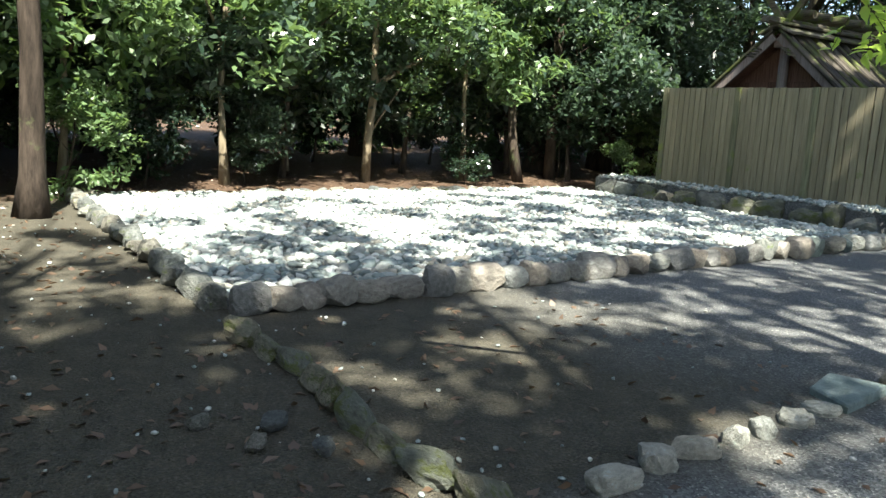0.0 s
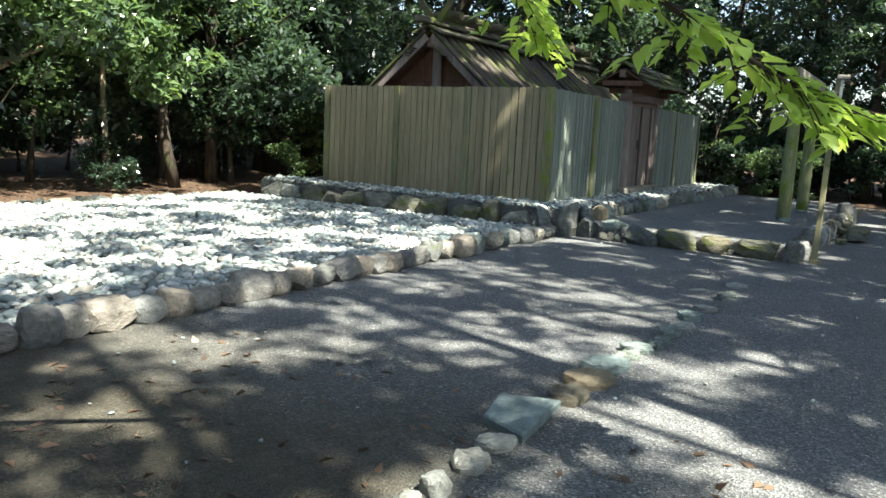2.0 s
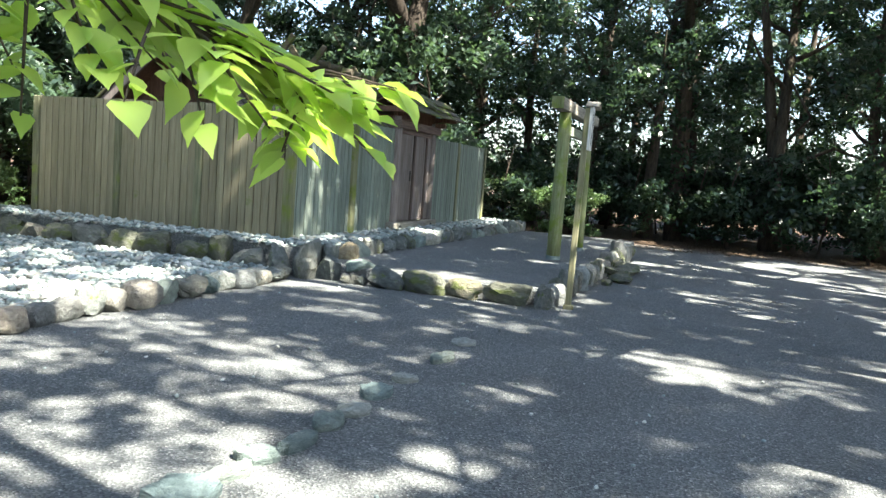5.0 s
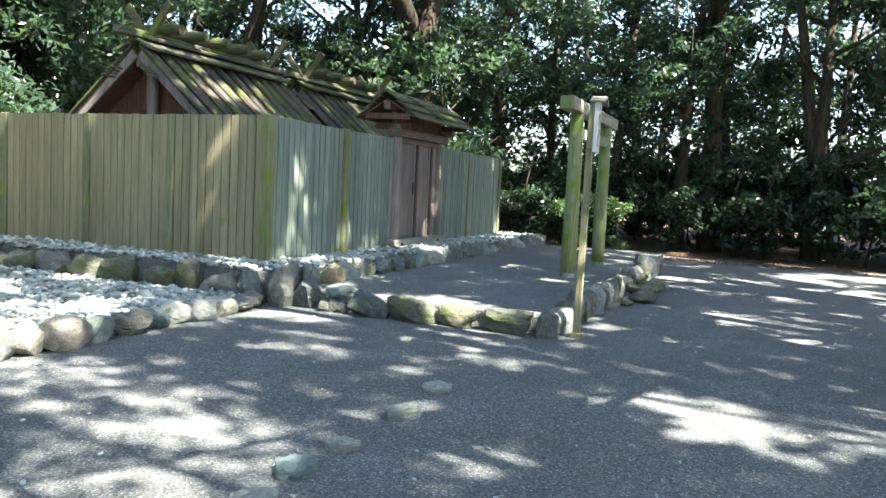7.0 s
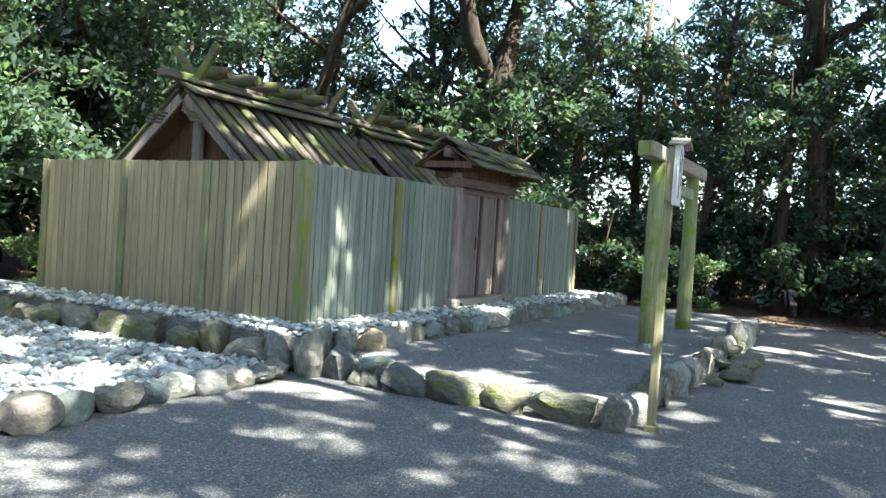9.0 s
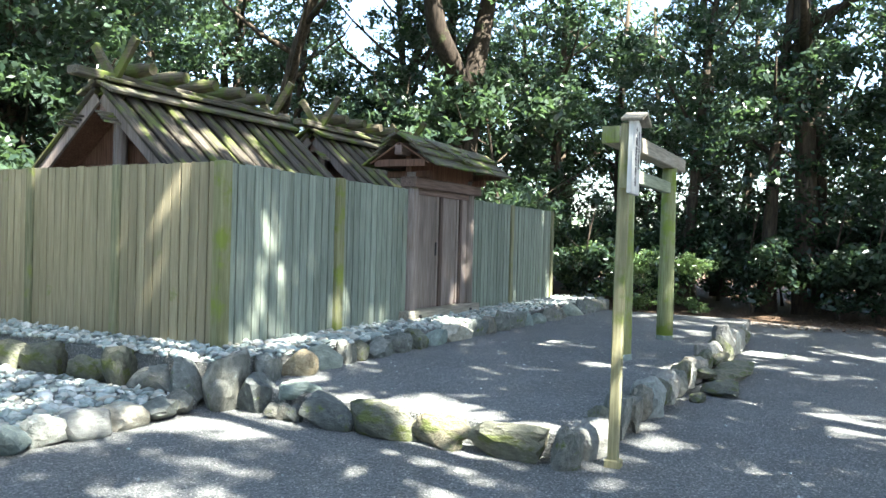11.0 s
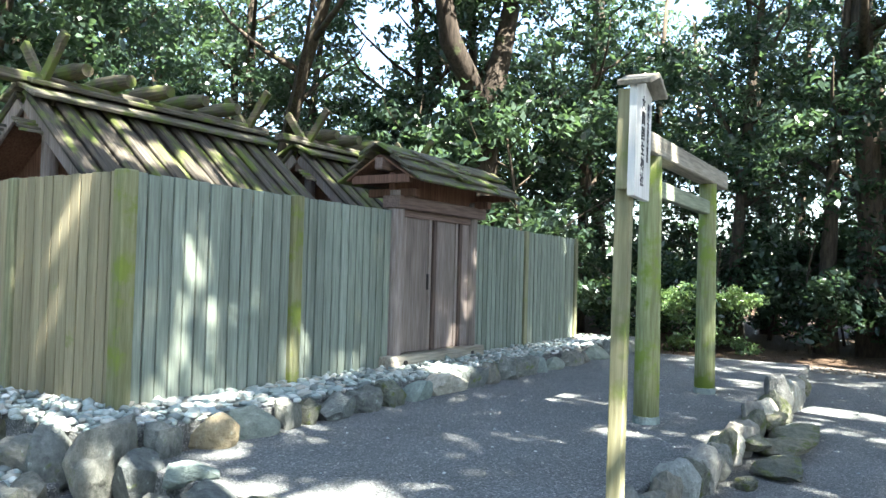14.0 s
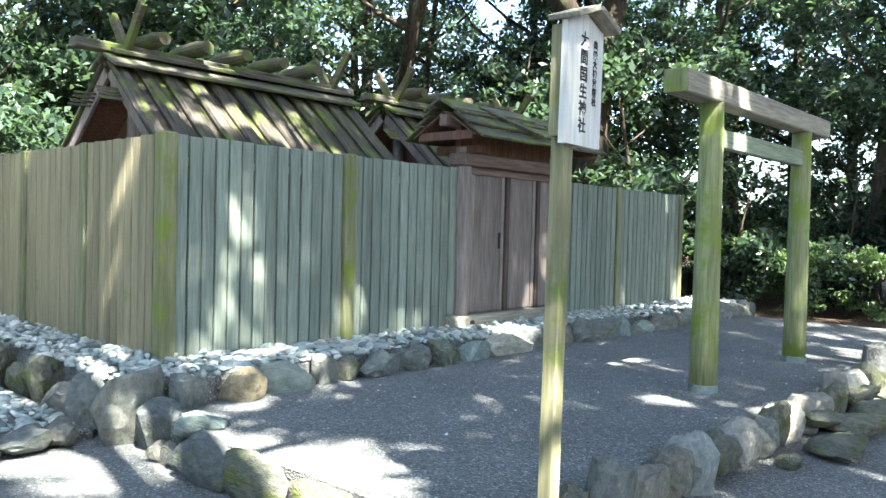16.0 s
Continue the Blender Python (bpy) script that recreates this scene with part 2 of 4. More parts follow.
M_IRON = plain_mat("dark_iron", (0.02, 0.018, 0.016), 0.5)
M_LEAF_A = leaf_mat("evergreen_leaf", (0.02, 0.04, 0.027), (0.059, 0.095, 0.06), (0.085, 0.148, 0.056), 0.3)
M_LEAF_B = leaf_mat("glossy_dark_leaf", (0.016, 0.032, 0.023), (0.046, 0.077, 0.051), (0.07, 0.128, 0.05), 0.27)
M_LEAF_C = leaf_mat("fresh_leaf", (0.055, 0.105, 0.042), (0.115, 0.18, 0.078), (0.19, 0.3, 0.075), 0.34)
# pointed bough leaf, its colour made bright and translucent to carry sunlight
M_BOUGH_LEAF = leaf_mat("sunlit_fresh_leaf", (0.22, 0.34, 0.05), (0.32, 0.46, 0.1), (0.6, 0.8, 0.12), 0.4, 0.5)
M_LITTER = leaf_mat("dry_leaf", (0.085, 0.055, 0.034), (0.21, 0.14, 0.085), (0.08, 0.05, 0.025))
M_BARK = bark_mat("grey_brown_bark", (0.02, 0.016, 0.012), (0.095, 0.076, 0.055))
# bark for two trunks in shade; the shade is part of the colour
M_BARK_D = bark_mat("bark_darkened_for_shade", (0.014, 0.011, 0.008), (0.06, 0.047, 0.035), 0.58)
M_BARK_L = bark_mat("pale_bark", (0.12, 0.1, 0.06), (0.3, 0.25, 0.17), 0.7)


# ---------------------------------------------------------------- mesh helpers
def part(name, bm, material, parent=None, label="", smooth=False):
    me = bpy.data.meshes.new(name)
    bm.to_mesh(me)
    bm.free()
    me.materials.append(material)
    if smooth:
        me.shade_smooth()
    ob = new(name, me)
    if parent is not None:
        ob.parent = parent
    if label:
        ob["label"] = label
    return ob


def shared(name, me, parent, m):
    ob = new(name, me)
    ob.parent = parent
    ob.matrix_basis = m
    return ob


def thing(name, m, label, category, group="", kind=""):
    ob = new(name)
    ob.empty_display_size = 0.2
    ob.matrix_world = m
    return tagged(ob, label, category, group, kind)


def box(bm, lo, hi, bev=0.006, m=None):
    """A bevelled box between two corners, added to bm."""
    r = bmesh.ops.create_cube(bm, size=1)
    vs = r["verts"]
    lo, hi = Vector(lo), Vector(hi)
    for v in vs:
        v.co = Vector([lo[i] + (v.co[i] + 0.5) * (hi[i] - lo[i]) for i in range(3)])
    if bev:
        es = list({e for v in vs for e in v.link_edges})
        r = bmesh.ops.bevel(bm, geom=es, offset=bev, segments=1, affect="EDGES")
        vs = list(set(r["verts"]) | {v for v in vs if v.is_valid})
    if m is not None:
        for v in vs:
            v.co = m @ v.co
    return bm


def boxed(lo, hi, bev=0.006, m=None):
    return box(bmesh.new(), lo, hi, bev, m)


def tube(bm, pts, radii, n=10, rough=0.0, seed=0):
    """A tapered round limb along the points."""
    pts = [Vector(p) for p in pts]
    rings = []
    side = Vector((1, 0.3, 0.1))
    for i, p in enumerate(pts):
        d = (pts[min(i + 1, len(pts) - 1)] - pts[max(i - 1, 0)]).normalized()
        a = side - d * side.dot(d)
        if a.length < 1e-3:
            a = Vector((0, 1, 0)) - d * d.y
        a.normalize()
        side = a
        b = d.cross(a)
        ring = []
        for k in range(n):
            w = 2 * math.pi * k / n
            q = a * math.cos(w) + b * math.sin(w)
            rr = radii[i] * (1 + rough * noise.noise((p + q * 0.7) * 2.3 + Vector((seed, 0, 0))))
            ring.append(bm.verts.new(p + q * rr))
        rings.append(ring)
    for r0, r1 in zip(rings, rings[1:]):
        for k in range(n):
            bm.faces.new((r0[k], r0[(k + 1) % n], r1[(k + 1) % n], r1[k]))
    bm.faces.new(list(reversed(rings[0])))
    bm.faces.new(rings[-1])
    return bm


def rock_mesh(name, material, seed, square=0.5, rough=0.16, sub=3, faces=None):
    bm = bmesh.new()
    bmesh.ops.create_icosphere(bm, subdivisions=sub, radius=1)
    o = Vector((seed * 7.3, seed * 3.1, 0))
    r = random.Random(seed)
    cuts = [(Vector((r.gauss(0, 1), r.gauss(0, 1), r.gauss(0, 0.8))).normalized(), r.uniform(0.64, 0.9) - 0.06 * square) for _ in range(int(4 + square * 16) if faces is None else faces)]
    for v in bm.verts:
        d = v.co.normalized()
        big = max(abs(d.x), abs(d.y), abs(d.z))
        d2 = d.lerp(d / big * 0.86, square)
        k = 1 + rough * noise.noise(d * 1.5 + o) * 1.3 + rough * 0.5 * noise.noise(d * 4.2 + o) + rough * 0.3 * noise.noise(d * 9.0 + o)
        p = d2 * k
        for nn, hh in cuts:
            over = p.dot(nn) - hh
            if over > 0:
                p = p - nn * over * 0.94
        v.co = p * 0.52
    me = bpy.data.meshes.new(name)
    bm.to_mesh(me)
    bm.free()
    me.materials.append(material)
    me.shade_smooth()
    me.set_sharp_from_angle(angle=radians(32))
    return me


def slab_mesh(name, material, seed):
    """A flat split stone: a ragged outline, broken edges and a worn, uneven top."""
    r = random.Random(seed)
    n = 15
    corners = r.choice((4, 5, 6))
    turn = r.uniform(0, 6)
    bm = bmesh.new()
    rings = []
    for k, z in ((0.94, -0.5), (1.0, 0.12), (0.93, 0.4), (0.55, 0.5)):
        rings.append([])
        for i in range(n):
            w = 2 * math.pi * i / n
            side = (w * corners / (2 * math.pi) + turn) % 1.0 - 0.5
            q = 0.5 * (0.83 + 0.55 * side * side) * (1 + 0.2 * noise.noise(Vector((math.cos(w) * 1.6, math.sin(w) * 1.6, seed * 5.1))))
            rings[-1].append(bm.verts.new((q * k * math.cos(w) + r.uniform(-0.018, 0.018), q * k * math.sin(w) + r.uniform(-0.018, 0.018), z + r.uniform(-0.13, 0.13) * (z > 0))))
    for lo, hi in zip(rings, rings[1:]):
        for i in range(n):
            j = (i + 1) % n
            bm.faces.new((lo[i], lo[j], hi[j], hi[i]))
    mid = bm.verts.new((0, 0, 0.5))
    for i in range(n):
        bm.faces.new((rings[-1][i], rings[-1][(i + 1) % n], mid))
    me = bpy.data.meshes.new(name)
    bm.to_mesh(me)
    bm.free()
    me.materials.append(material)
    return me


def raw_mesh(name, verts, faces_n, material, smooth=False):
    """A mesh from a vertex array (N, 3) and a face array (F, k), all faces of one size."""
    me = bpy.data.meshes.new(name)
    nf, k = faces_n.shape
    me.vertices.add(len(verts))
    me.vertices.foreach_set("co", verts.astype(np.float32).ravel())
    me.loops.add(nf * k)
    me.loops.foreach_set("vertex_index", faces_n.astype(np.int32).ravel())
    me.polygons.add(nf)
    me.polygons.foreach_set("loop_start", np.arange(0, nf * k, k, dtype=np.int32))
    me.polygons.foreach_set("loop_total", np.full(nf, k, dtype=np.int32))
    me.update(calc_edges=True)
    me.materials.append(material)
    if smooth:
        me.shade_smooth()
    return me


def unit(a):
    return a / np.maximum(np.linalg.norm(a, axis=1, keepdims=True), 1e-9)


def leaves(name, centres, radius, per, length, material, g, flat=0.6, up=0.7):
    """Clumps of small folded leaves round the centres, as one mesh."""
    n = len(centres) * per
    c = np.repeat(centres, per, axis=0)
    rad = np.repeat(np.broadcast_to(radius, (len(centres),)), per)[:, None]
    p = c + unit(g.normal(size=(n, 3))) * rad * g.random((n, 1)) ** 0.45 * np.array([1, 1, flat])
    nor = unit(g.normal(size=(n, 3)) * 0.75 + np.array([0, 0, up]))
    a = unit(np.cross(nor, g.normal(size=(n, 3))))
    b = np.cross(nor, a)
    le = length * g.uniform(0.65, 1.35, (n, 1))
    w = le * g.uniform(0.36, 0.5, (n, 1))
    sag = nor * le * 0.12
    v = np.stack([p - a * le * 0.5 - sag, p + b * w * 0.5, p + a * le * 0.5 - sag, p - b * w * 0.5], axis=1).reshape(-1, 3)
    f = np.arange(n * 4).reshape(-1, 4)
    return raw_mesh(name, v, f, material)


def scatter_stones(name, pos, size, material, g, flat=0.55, stand=0.25):
    """Many small rounded stones joined in one mesh."""
    bm = bmesh.new()
    bmesh.ops.create_icosphere(bm, subdivisions=1, radius=0.5)
    base = np.array([v.co[:] for v in bm.verts])
    tri = np.array([[v.index for v in f.verts] for f in bm.faces])
    bm.free()
    n = len(pos)
    sc = size[:, None] * np.stack([g.uniform(0.8, 1.5, n), g.uniform(0.7, 1.1, n), g.uniform(0.45, 0.8, n) * flat / 0.55], axis=1)
    v = base[None] * sc[:, None, :] * (1 + 0.14 * g.normal(size=(n, len(base), 1)))
    t = g.normal(size=n) * stand
    ct, st_ = np.cos(t)[:, None], np.sin(t)[:, None]
    x, z = v[:, :, 0] * ct - v[:, :, 2] * st_, v[:, :, 0] * st_ + v[:, :, 2] * ct
    w = g.random(n) * 2 * math.pi
    cw, sw = np.cos(w)[:, None], np.sin(w)[:, None]
    v = np.stack([x * cw - v[:, :, 1] * sw, x * sw + v[:, :, 1] * cw, z], axis=2) + pos[:, None, :]
    f = (tri[None] + (np.arange(n) * len(base))[:, None, None]).reshape(-1, 3)
    return raw_mesh(name, v.reshape(-1, 3), f, material, True)


# ---------------------------------------------------------------- ground
def edge_axis(lo, hi, step, far):
    mid = list(np.arange(lo, hi + 1e-6, step))
    out = [1.5, 4, 9, 20, 45, 100, far]
    return np.array([lo - o for o in reversed(out)] + mid + [hi + o for o in out])


gx, gy = edge_axis(-20, 22, 0.5, 900), edge_axis(-16, 20, 0.5, 900)
GX, GY = np.meshgrid(gx, gy, indexing="ij")


def ground_z(u, v):
    """Level where the gravel lies, gently rising into the wood behind."""
    rise = max(0.0, min(v - 7.0, 8)) * 0.05 + max(0.0, min(u - 13.0, 8)) * 0.03
    return -0.012 + rise + 0.012 * noise.noise(Vector((u * 0.6, v * 0.6, 0)))


GZ = np.array([[ground_z(u, v) for v in gy] for u in gx])
nx, ny = len(gx), len(gy)
idx = np.arange(nx * ny).reshape(nx, ny)
quads = np.stack([idx[:-1, :-1], idx[1:, :-1], idx[1:, 1:], idx[:-1, 1:]], axis=-1).reshape(-1, 4)
ground = new("ground", raw_mesh("ground", np.stack([GX, GY, GZ], axis=-1).reshape(-1, 3), quads, M_GROUND, True))
ground.matrix_world = BASE
tagged(ground, "dark fine gravel and bare earth under trees", "ground", kind="structure")

# gravel terrace before the gate, raised a step
TZ, PZ, BZ = 0.19, 0.37, 0.07
terrace = part("terrace", boxed((-0.62, -3.9, -0.1), (9.9, -0.85, TZ), 0.02), M_GRAVEL)
terrace.matrix_world = BASE
tagged(terrace, "raised terrace of dark gravel before the gate", "terrace", kind="structure")

platform = part("platform", boxed((-0.66, -0.74, -0.1), (10.3, 5.9, PZ), 0.02), M_GRAVEL)
platform.matrix_world = BASE
tagged(platform, "raised platform of pale pebbles round the fence", "platform", kind="structure")

bed = part("pebble_bed", boxed((-10.85, -0.55, -0.1), (-0.85, 6.3, BZ), 0.02), M_GRAVEL)
bed.matrix_world = BASE
tagged(bed, "broad bed of pale pebbles edged with stones", "pebble bed", kind="structure")

# ---------------------------------------------------------------- stones
ROCKS = [rock_mesh("stone", M_STONE, 1 + i, 0.6, 0.3, 3, 12) for i in range(7)]
BOULDERS = [rock_mesh("stone", M_BOULDER, 21 + i, 0.4, 0.13, 3, 2) for i in range(6)]
PALE_ROCKS = [rock_mesh("stone", M_PALE, 201 + i, 0.5, 0.26, 3, 5) for i in range(3)]
PALE = [slab_mesh("stone", M_PALE, 95 + i) for i in range(2)]
MOSSY = [rock_mesh("stone", M_MOSSY, 41 + i, 0.55, 0.32, 3, 10) for i in range(5)]
SLABS = [slab_mesh("stone", M_SLAB, 61 + i) for i in range(6)]
BLOCKS = [rock_mesh("stone", M_SLAB, 71 + i, 0.8, 0.2) for i in range(3)]
OCHRE = [rock_mesh("stone", M_OCHRE, 81 + i, 0.5, 0.15) for i in range(2)]
STEP_SLABS = [rock_mesh("stone", M_MOSSY, 105 + i, 0.9, 0.3, 3, 9) for i in range(4)]
OCHRE_SLABS = [slab_mesh("stone", M_OCHRE, 91 + i) for i in range(2)]


def kerb(name, label, run, pool, length, depth, height, base=0.0, jitter=0.03, group=""):
    """A row of single stones along a line of the plan, each resting in the ground."""
    k = thing(name, BASE.copy(), label, "stone kerb", group)
    (u0, v0), (u1, v1) = run
    total = math.hypot(u1 - u0, v1 - v0)
    ang = math.degrees(math.atan2(v1 - v0, u1 - u0))
    d = 0.0
    while d < total:
        ln = length * R.uniform(0.7, 1.4)
        f = min((d + ln / 2) / total, 1.0)
        h = height * R.uniform(0.8, 1.2)
        b = base(f) if callable(base) else base
        m = pose(u0 + (u1 - u0) * f + R.uniform(-jitter, jitter), v0 + (v1 - v0) * f + R.uniform(-jitter, jitter), b + h * 0.36,
                 R.uniform(-8, 8), R.uniform(-8, 8), ang + R.uniform(-12, 12) + R.choice((0, 180)))
        shared("stone", R.choice(pool), k, m @ Matrix.Diagonal((ln * 1.22, depth * R.uniform(0.8, 1.25), h * 1.15, 1)))
        d += ln
    return k


def laid(k, axis, across, base, stones):
    """Kerb stones laid one by one under a kerb: from, to along the plan's u or v, height, mesh."""
    for a, b, h, me in stones:
        c, ln, w = (a + b) / 2, abs(b - a), across + R.uniform(-0.03, 0.03)
        m = pose(*((c, w) if axis == "u" else (w, c)), base + h * 0.4, R.uniform(-5, 5), R.uniform(-5, 5), (0 if axis == "u" else 90) + R.uniform(-7, 7))
        shared("stone", me, k, m @ Matrix.Diagonal((ln * 1.12, R.uniform(0.26, 0.34), h * 1.18, 1)))
    return k


k = kerb("pebble_bed_kerb", "kerb of rounded grey river stones before the pebble bed", ((-10.9, -0.55), (-4.0, -0.58)), BOULDERS + ROCKS[:2], 0.27, 0.25, 0.22)
laid(k, "u", -0.6, 0.0, ((-3.95, -3.55, 0.26, BOULDERS[0]), (-3.55, -3.19, 0.25, BLOCKS[0]), (-3.19, -2.78, 0.22, ROCKS[1]), (-2.78, -2.5, 0.22, BLOCKS[1]),
                          (-2.5, -2.24, 0.2, PALE_ROCKS[0]), (-2.24, -1.84, 0.2, BOULDERS[2]), (-1.84, -1.53, 0.18, PALE_ROCKS[1]), (-1.53, -1.19, 0.16, ROCKS[3]), (-1.19, -1.0, 0.18, ROCKS[5])))
kerb("pebble_bed_kerb", "low uneven stone kerb beside bare earth", ((-10.95, -0.4), (-10.8, 6.3)), ROCKS, 0.32, 0.26, 0.18)
kerb("pebble_bed_kerb", "low stone kerb at the wood's edge", ((-10.7, 6.3), (-0.9, 6.2)), ROCKS, 0.3, 0.22, 0.14)
kerb("mossy_edging", "row of low moss-covered stones in bare earth", ((-10.96, -0.85), (-11.02, -4.2)), MOSSY, 0.36, 0.2, 0.14, -0.02, jitter=0.05)
kerb("platform_kerb", "kerb of dark mossy stones holding the pebble platform", ((-0.82, 5.6), (-0.78, -0.1)), ROCKS + MOSSY, 0.46, 0.3, 0.36, 0.02, 0.03)
k = kerb("platform_kerb", "kerb of blocky grey stones before the fence", ((3.9, -0.88), (10.2, -0.95)), ROCKS + BLOCKS[:2], 0.5, 0.32, 0.34, 0.1, 0.03)
laid(k, "u", -0.86, 0.12, ((0.28, 0.88, 0.32, BLOCKS[2]), (0.88, 1.1, 0.32, ROCKS[0]), (1.1, 1.34, 0.28, MOSSY[0]), (1.34, 1.8, 0.28, ROCKS[3]), (1.8, 2.26, 0.3, ROCKS[1]),
                           (2.26, 2.68, 0.3, MOSSY[2]), (2.68, 3.24, 0.3, BLOCKS[0]), (3.24, 3.9, 0.29, PALE_ROCKS[2])))
k = kerb("terrace_kerb", "kerb of large mossy boulders edging the gravel terrace", ((-0.78, -1.27), (-0.78, -1.6)), ROCKS, 0.16, 0.16, 0.13, 0.0, 0.03)
laid(k, "v", -0.78, -0.01, ((-1.62, -2.18, 0.27, ROCKS[6]), (-2.14, -2.74, 0.27, MOSSY[3]), (-2.7, -3.19, 0.25, MOSSY[4]), (-3.15, -3.86, 0.26, MOSSY[2]), (-3.86, -4.08, 0.29, ROCKS[1])))
kerb("terrace_kerb", "kerb of upright mossy boulders edging the gravel terrace", ((-0.55, -3.98), (7.6, -4.05)), MOSSY[:4] + BOULDERS[:3] + ROCKS[:2] + PALE_ROCKS[:2], 0.3, 0.27, 0.32, 0.0, 0.04)


def rock(u, v, z, size, pool, rz, label, group="", tilt=(0, 0), i=0, name="boulder", cat="stone"):
    ob = new(name, pool[i % len(pool)])
    ob.matrix_world = at(u, v, z, rz, *tilt) @ Matrix.Diagonal((*size, 1))
    return tagged(ob, label, cat, group)


rock(-0.68, -0.72, 0.17, (0.5, 0.42, 0.66), ROCKS, 20, "tall pale boulder at the platform's corner", tilt=(6, 8), i=2)
rock(-0.62, -1.02, 0.12, (0.40, 0.36, 0.46), ROCKS, 70, "dark grey boulder at the terrace corner", tilt=(4, -10), i=4)
rock(-0.8, -0.36, 0.14, (0.36, 0.4, 0.52), ROCKS, 80, "dark block in the platform kerb", tilt=(3, 5), i=5)
rock(-0.3, -0.86, 0.26, (0.30, 0.28, 0.34), ROCKS, 5, "grey block beside the ochre stone", i=0)
rock(0.12, -0.9, 0.28, (0.38, 0.32, 0.3), OCHRE, 10, "rounded ochre boulder in the platform kerb", i=0)
rock(-0.52, -1.42, 0.2, (0.36, 0.5, 0.2), BLOCKS, 20, "blue-grey slab lying on the terrace kerb", tilt=(0, 6), i=1)
# entry steps of flat stones before the torii
for u, v, z, s, rz in ((2.75, -4.42, 0.07, (0.62, 0.36, 0.17), 8), (3.5, -4.35, 0.09, (0.6, 0.4, 0.2), -12), (4.3, -4.36, 0.08, (0.75, 0.42, 0.18), 5),
                       (3.3, -4.15, 0.16, (0.7, 0.3, 0.2), 0), (4.6, -4.12, 0.18, (0.7, 0.3, 0.22), 9), (2.2, -4.3, 0.04, (0.22, 0.18, 0.14), 30)):
    rock(u, v, z * 0.7, (s[0] * 1.05, s[1] * 1.05, s[2] * 0.72), STEP_SLABS, rz, "flat grey step stone before the torii", "entry step stones", i=int(u * 10), name="step_stone")
rock(5.6, -4.05, 0.26, (0.34, 0.32, 0.46), BOULDERS, 20, "pale upright boulder in the terrace kerb", i=3)

# line of flat stepping slabs set in the gravel
steps = [(-10.38, -3.82, 0.28, 0.2, 10, "pale rough"), (-10.04, -3.76, 0.22, 0.17, 60, "pale rough"), (-9.78, -3.79, 0.22, 0.14, -20, "pale rough"), (-9.5, -3.8, 0.16, 0.14, 30, "pale rough"),
         (-9.28, -3.79, 0.15, 0.12, 80, "pale rough"), (-8.95, -3.78, 0.3, 0.2, 15, "pale"), (-8.68, -3.77, 0.26, 0.19, -30, "pale"), (-7.8, -3.77, 0.33, 0.27, 5, "ochre"), (-7.44, -3.76, 0.42, 0.33, -15, "ochre"),
         (-7.04, -3.72, 0.38, 0.36, 40, "grey-green"), (-6.78, -3.77, 0.3, 0.12, -20, "grey-green"), (-6.52, -3.75, 0.18, 0.27, 8, "grey-green"), (-6.25, -3.84, 0.4, 0.14, -4, "grey-green"),
         (-5.86, -3.81, 0.32, 0.22, 12, "grey-green"), (-5.57, -3.84, 0.3, 0.22, -18, "pale"), (-5.14, -3.79, 0.36, 0.23, 0, "grey-green"), (-4.68, -3.8, 0.24, 0.24, 25, "white"), (-3.95, -3.83, 0.38, 0.17, -8, "grey-green"), (-3.25, -3.78, 0.3, 0.27, 14, "white")]
kinds = {"pale rough": (PALE_ROCKS, 0.15, "pale rough stone in a line on gravel"), "pale": (PALE, 0.07, "pale flat stepping slab set in gravel"), "ochre": (OCHRE_SLABS, 0.1, "flat ochre stepping stone set in gravel"),
         "grey-green": (SLABS, 0.09, "flat grey-green stepping slab set in gravel"), "white": (PALE, 0.05, "pale speckled stepping stone flush with gravel")}
for i, (u, v, ln, wd, rz, kind) in enumerate(steps):
    pool, th, lab = kinds[kind]
    rock(u, v, 0.004, (ln, wd, th), pool, rz, lab, "stepping stones", (R.uniform(-3, 3), R.uniform(-3, 3)), i, "stepping_stone")
# the broad pointed slab in the line
bm = bmesh.new()
outline = ((-8.45, -3.56), (-8.13, -3.49), (-7.97, -3.8), (-8.24, -3.83), (-8.58, -3.86))
top = [bm.verts.new((x + 8.28, y + 3.68, 0.04 + 0.015 * (i % 2))) for i, (x, y) in enumerate(outline)]
low = [bm.verts.new((v.co.x * 0.96, v.co.y * 0.96, -0.06)) for v in top]
bm.faces.new(list(reversed(top)))
bm.faces.new(low)
for i in range(5):
    bm.faces.new((top[i], top[(i + 1) % 5], low[(i + 1) % 5], low[i]))
bmesh.ops.bevel(bm, geom=[e for e in bm.edges if all(q.co.z > 0 for q in e.verts)], offset=0.012, segments=1, affect="EDGES")
bmesh.ops.triangulate(bm, faces=[f for f in bm.faces if len(f.verts) > 4])
bmesh.ops.recalc_face_normals(bm, faces=bm.faces)
slab = part("stepping_stone", bm, M_SLAB)
slab.matrix_world = at(-8.28, -3.68)
tagged(slab, "broad pointed grey slab jutting out of gravel", "stone", "stepping stones")
for u, v, s in ((-11.4, -2.6, 0.15), (-11.55, -2.8, 0.1), (-11.3, -2.95, 0.11), (-11.7, -2.45, 0.09)):
    rock(u, v, 0.02, (s * 1.4, s, 0.08), ROCKS, u * 90, "small loose stone on bare earth", "loose stones", i=int(s * 100), name="loose_stone")

# ---------------------------------------------------------------- fence
BOARD_W = 0.13


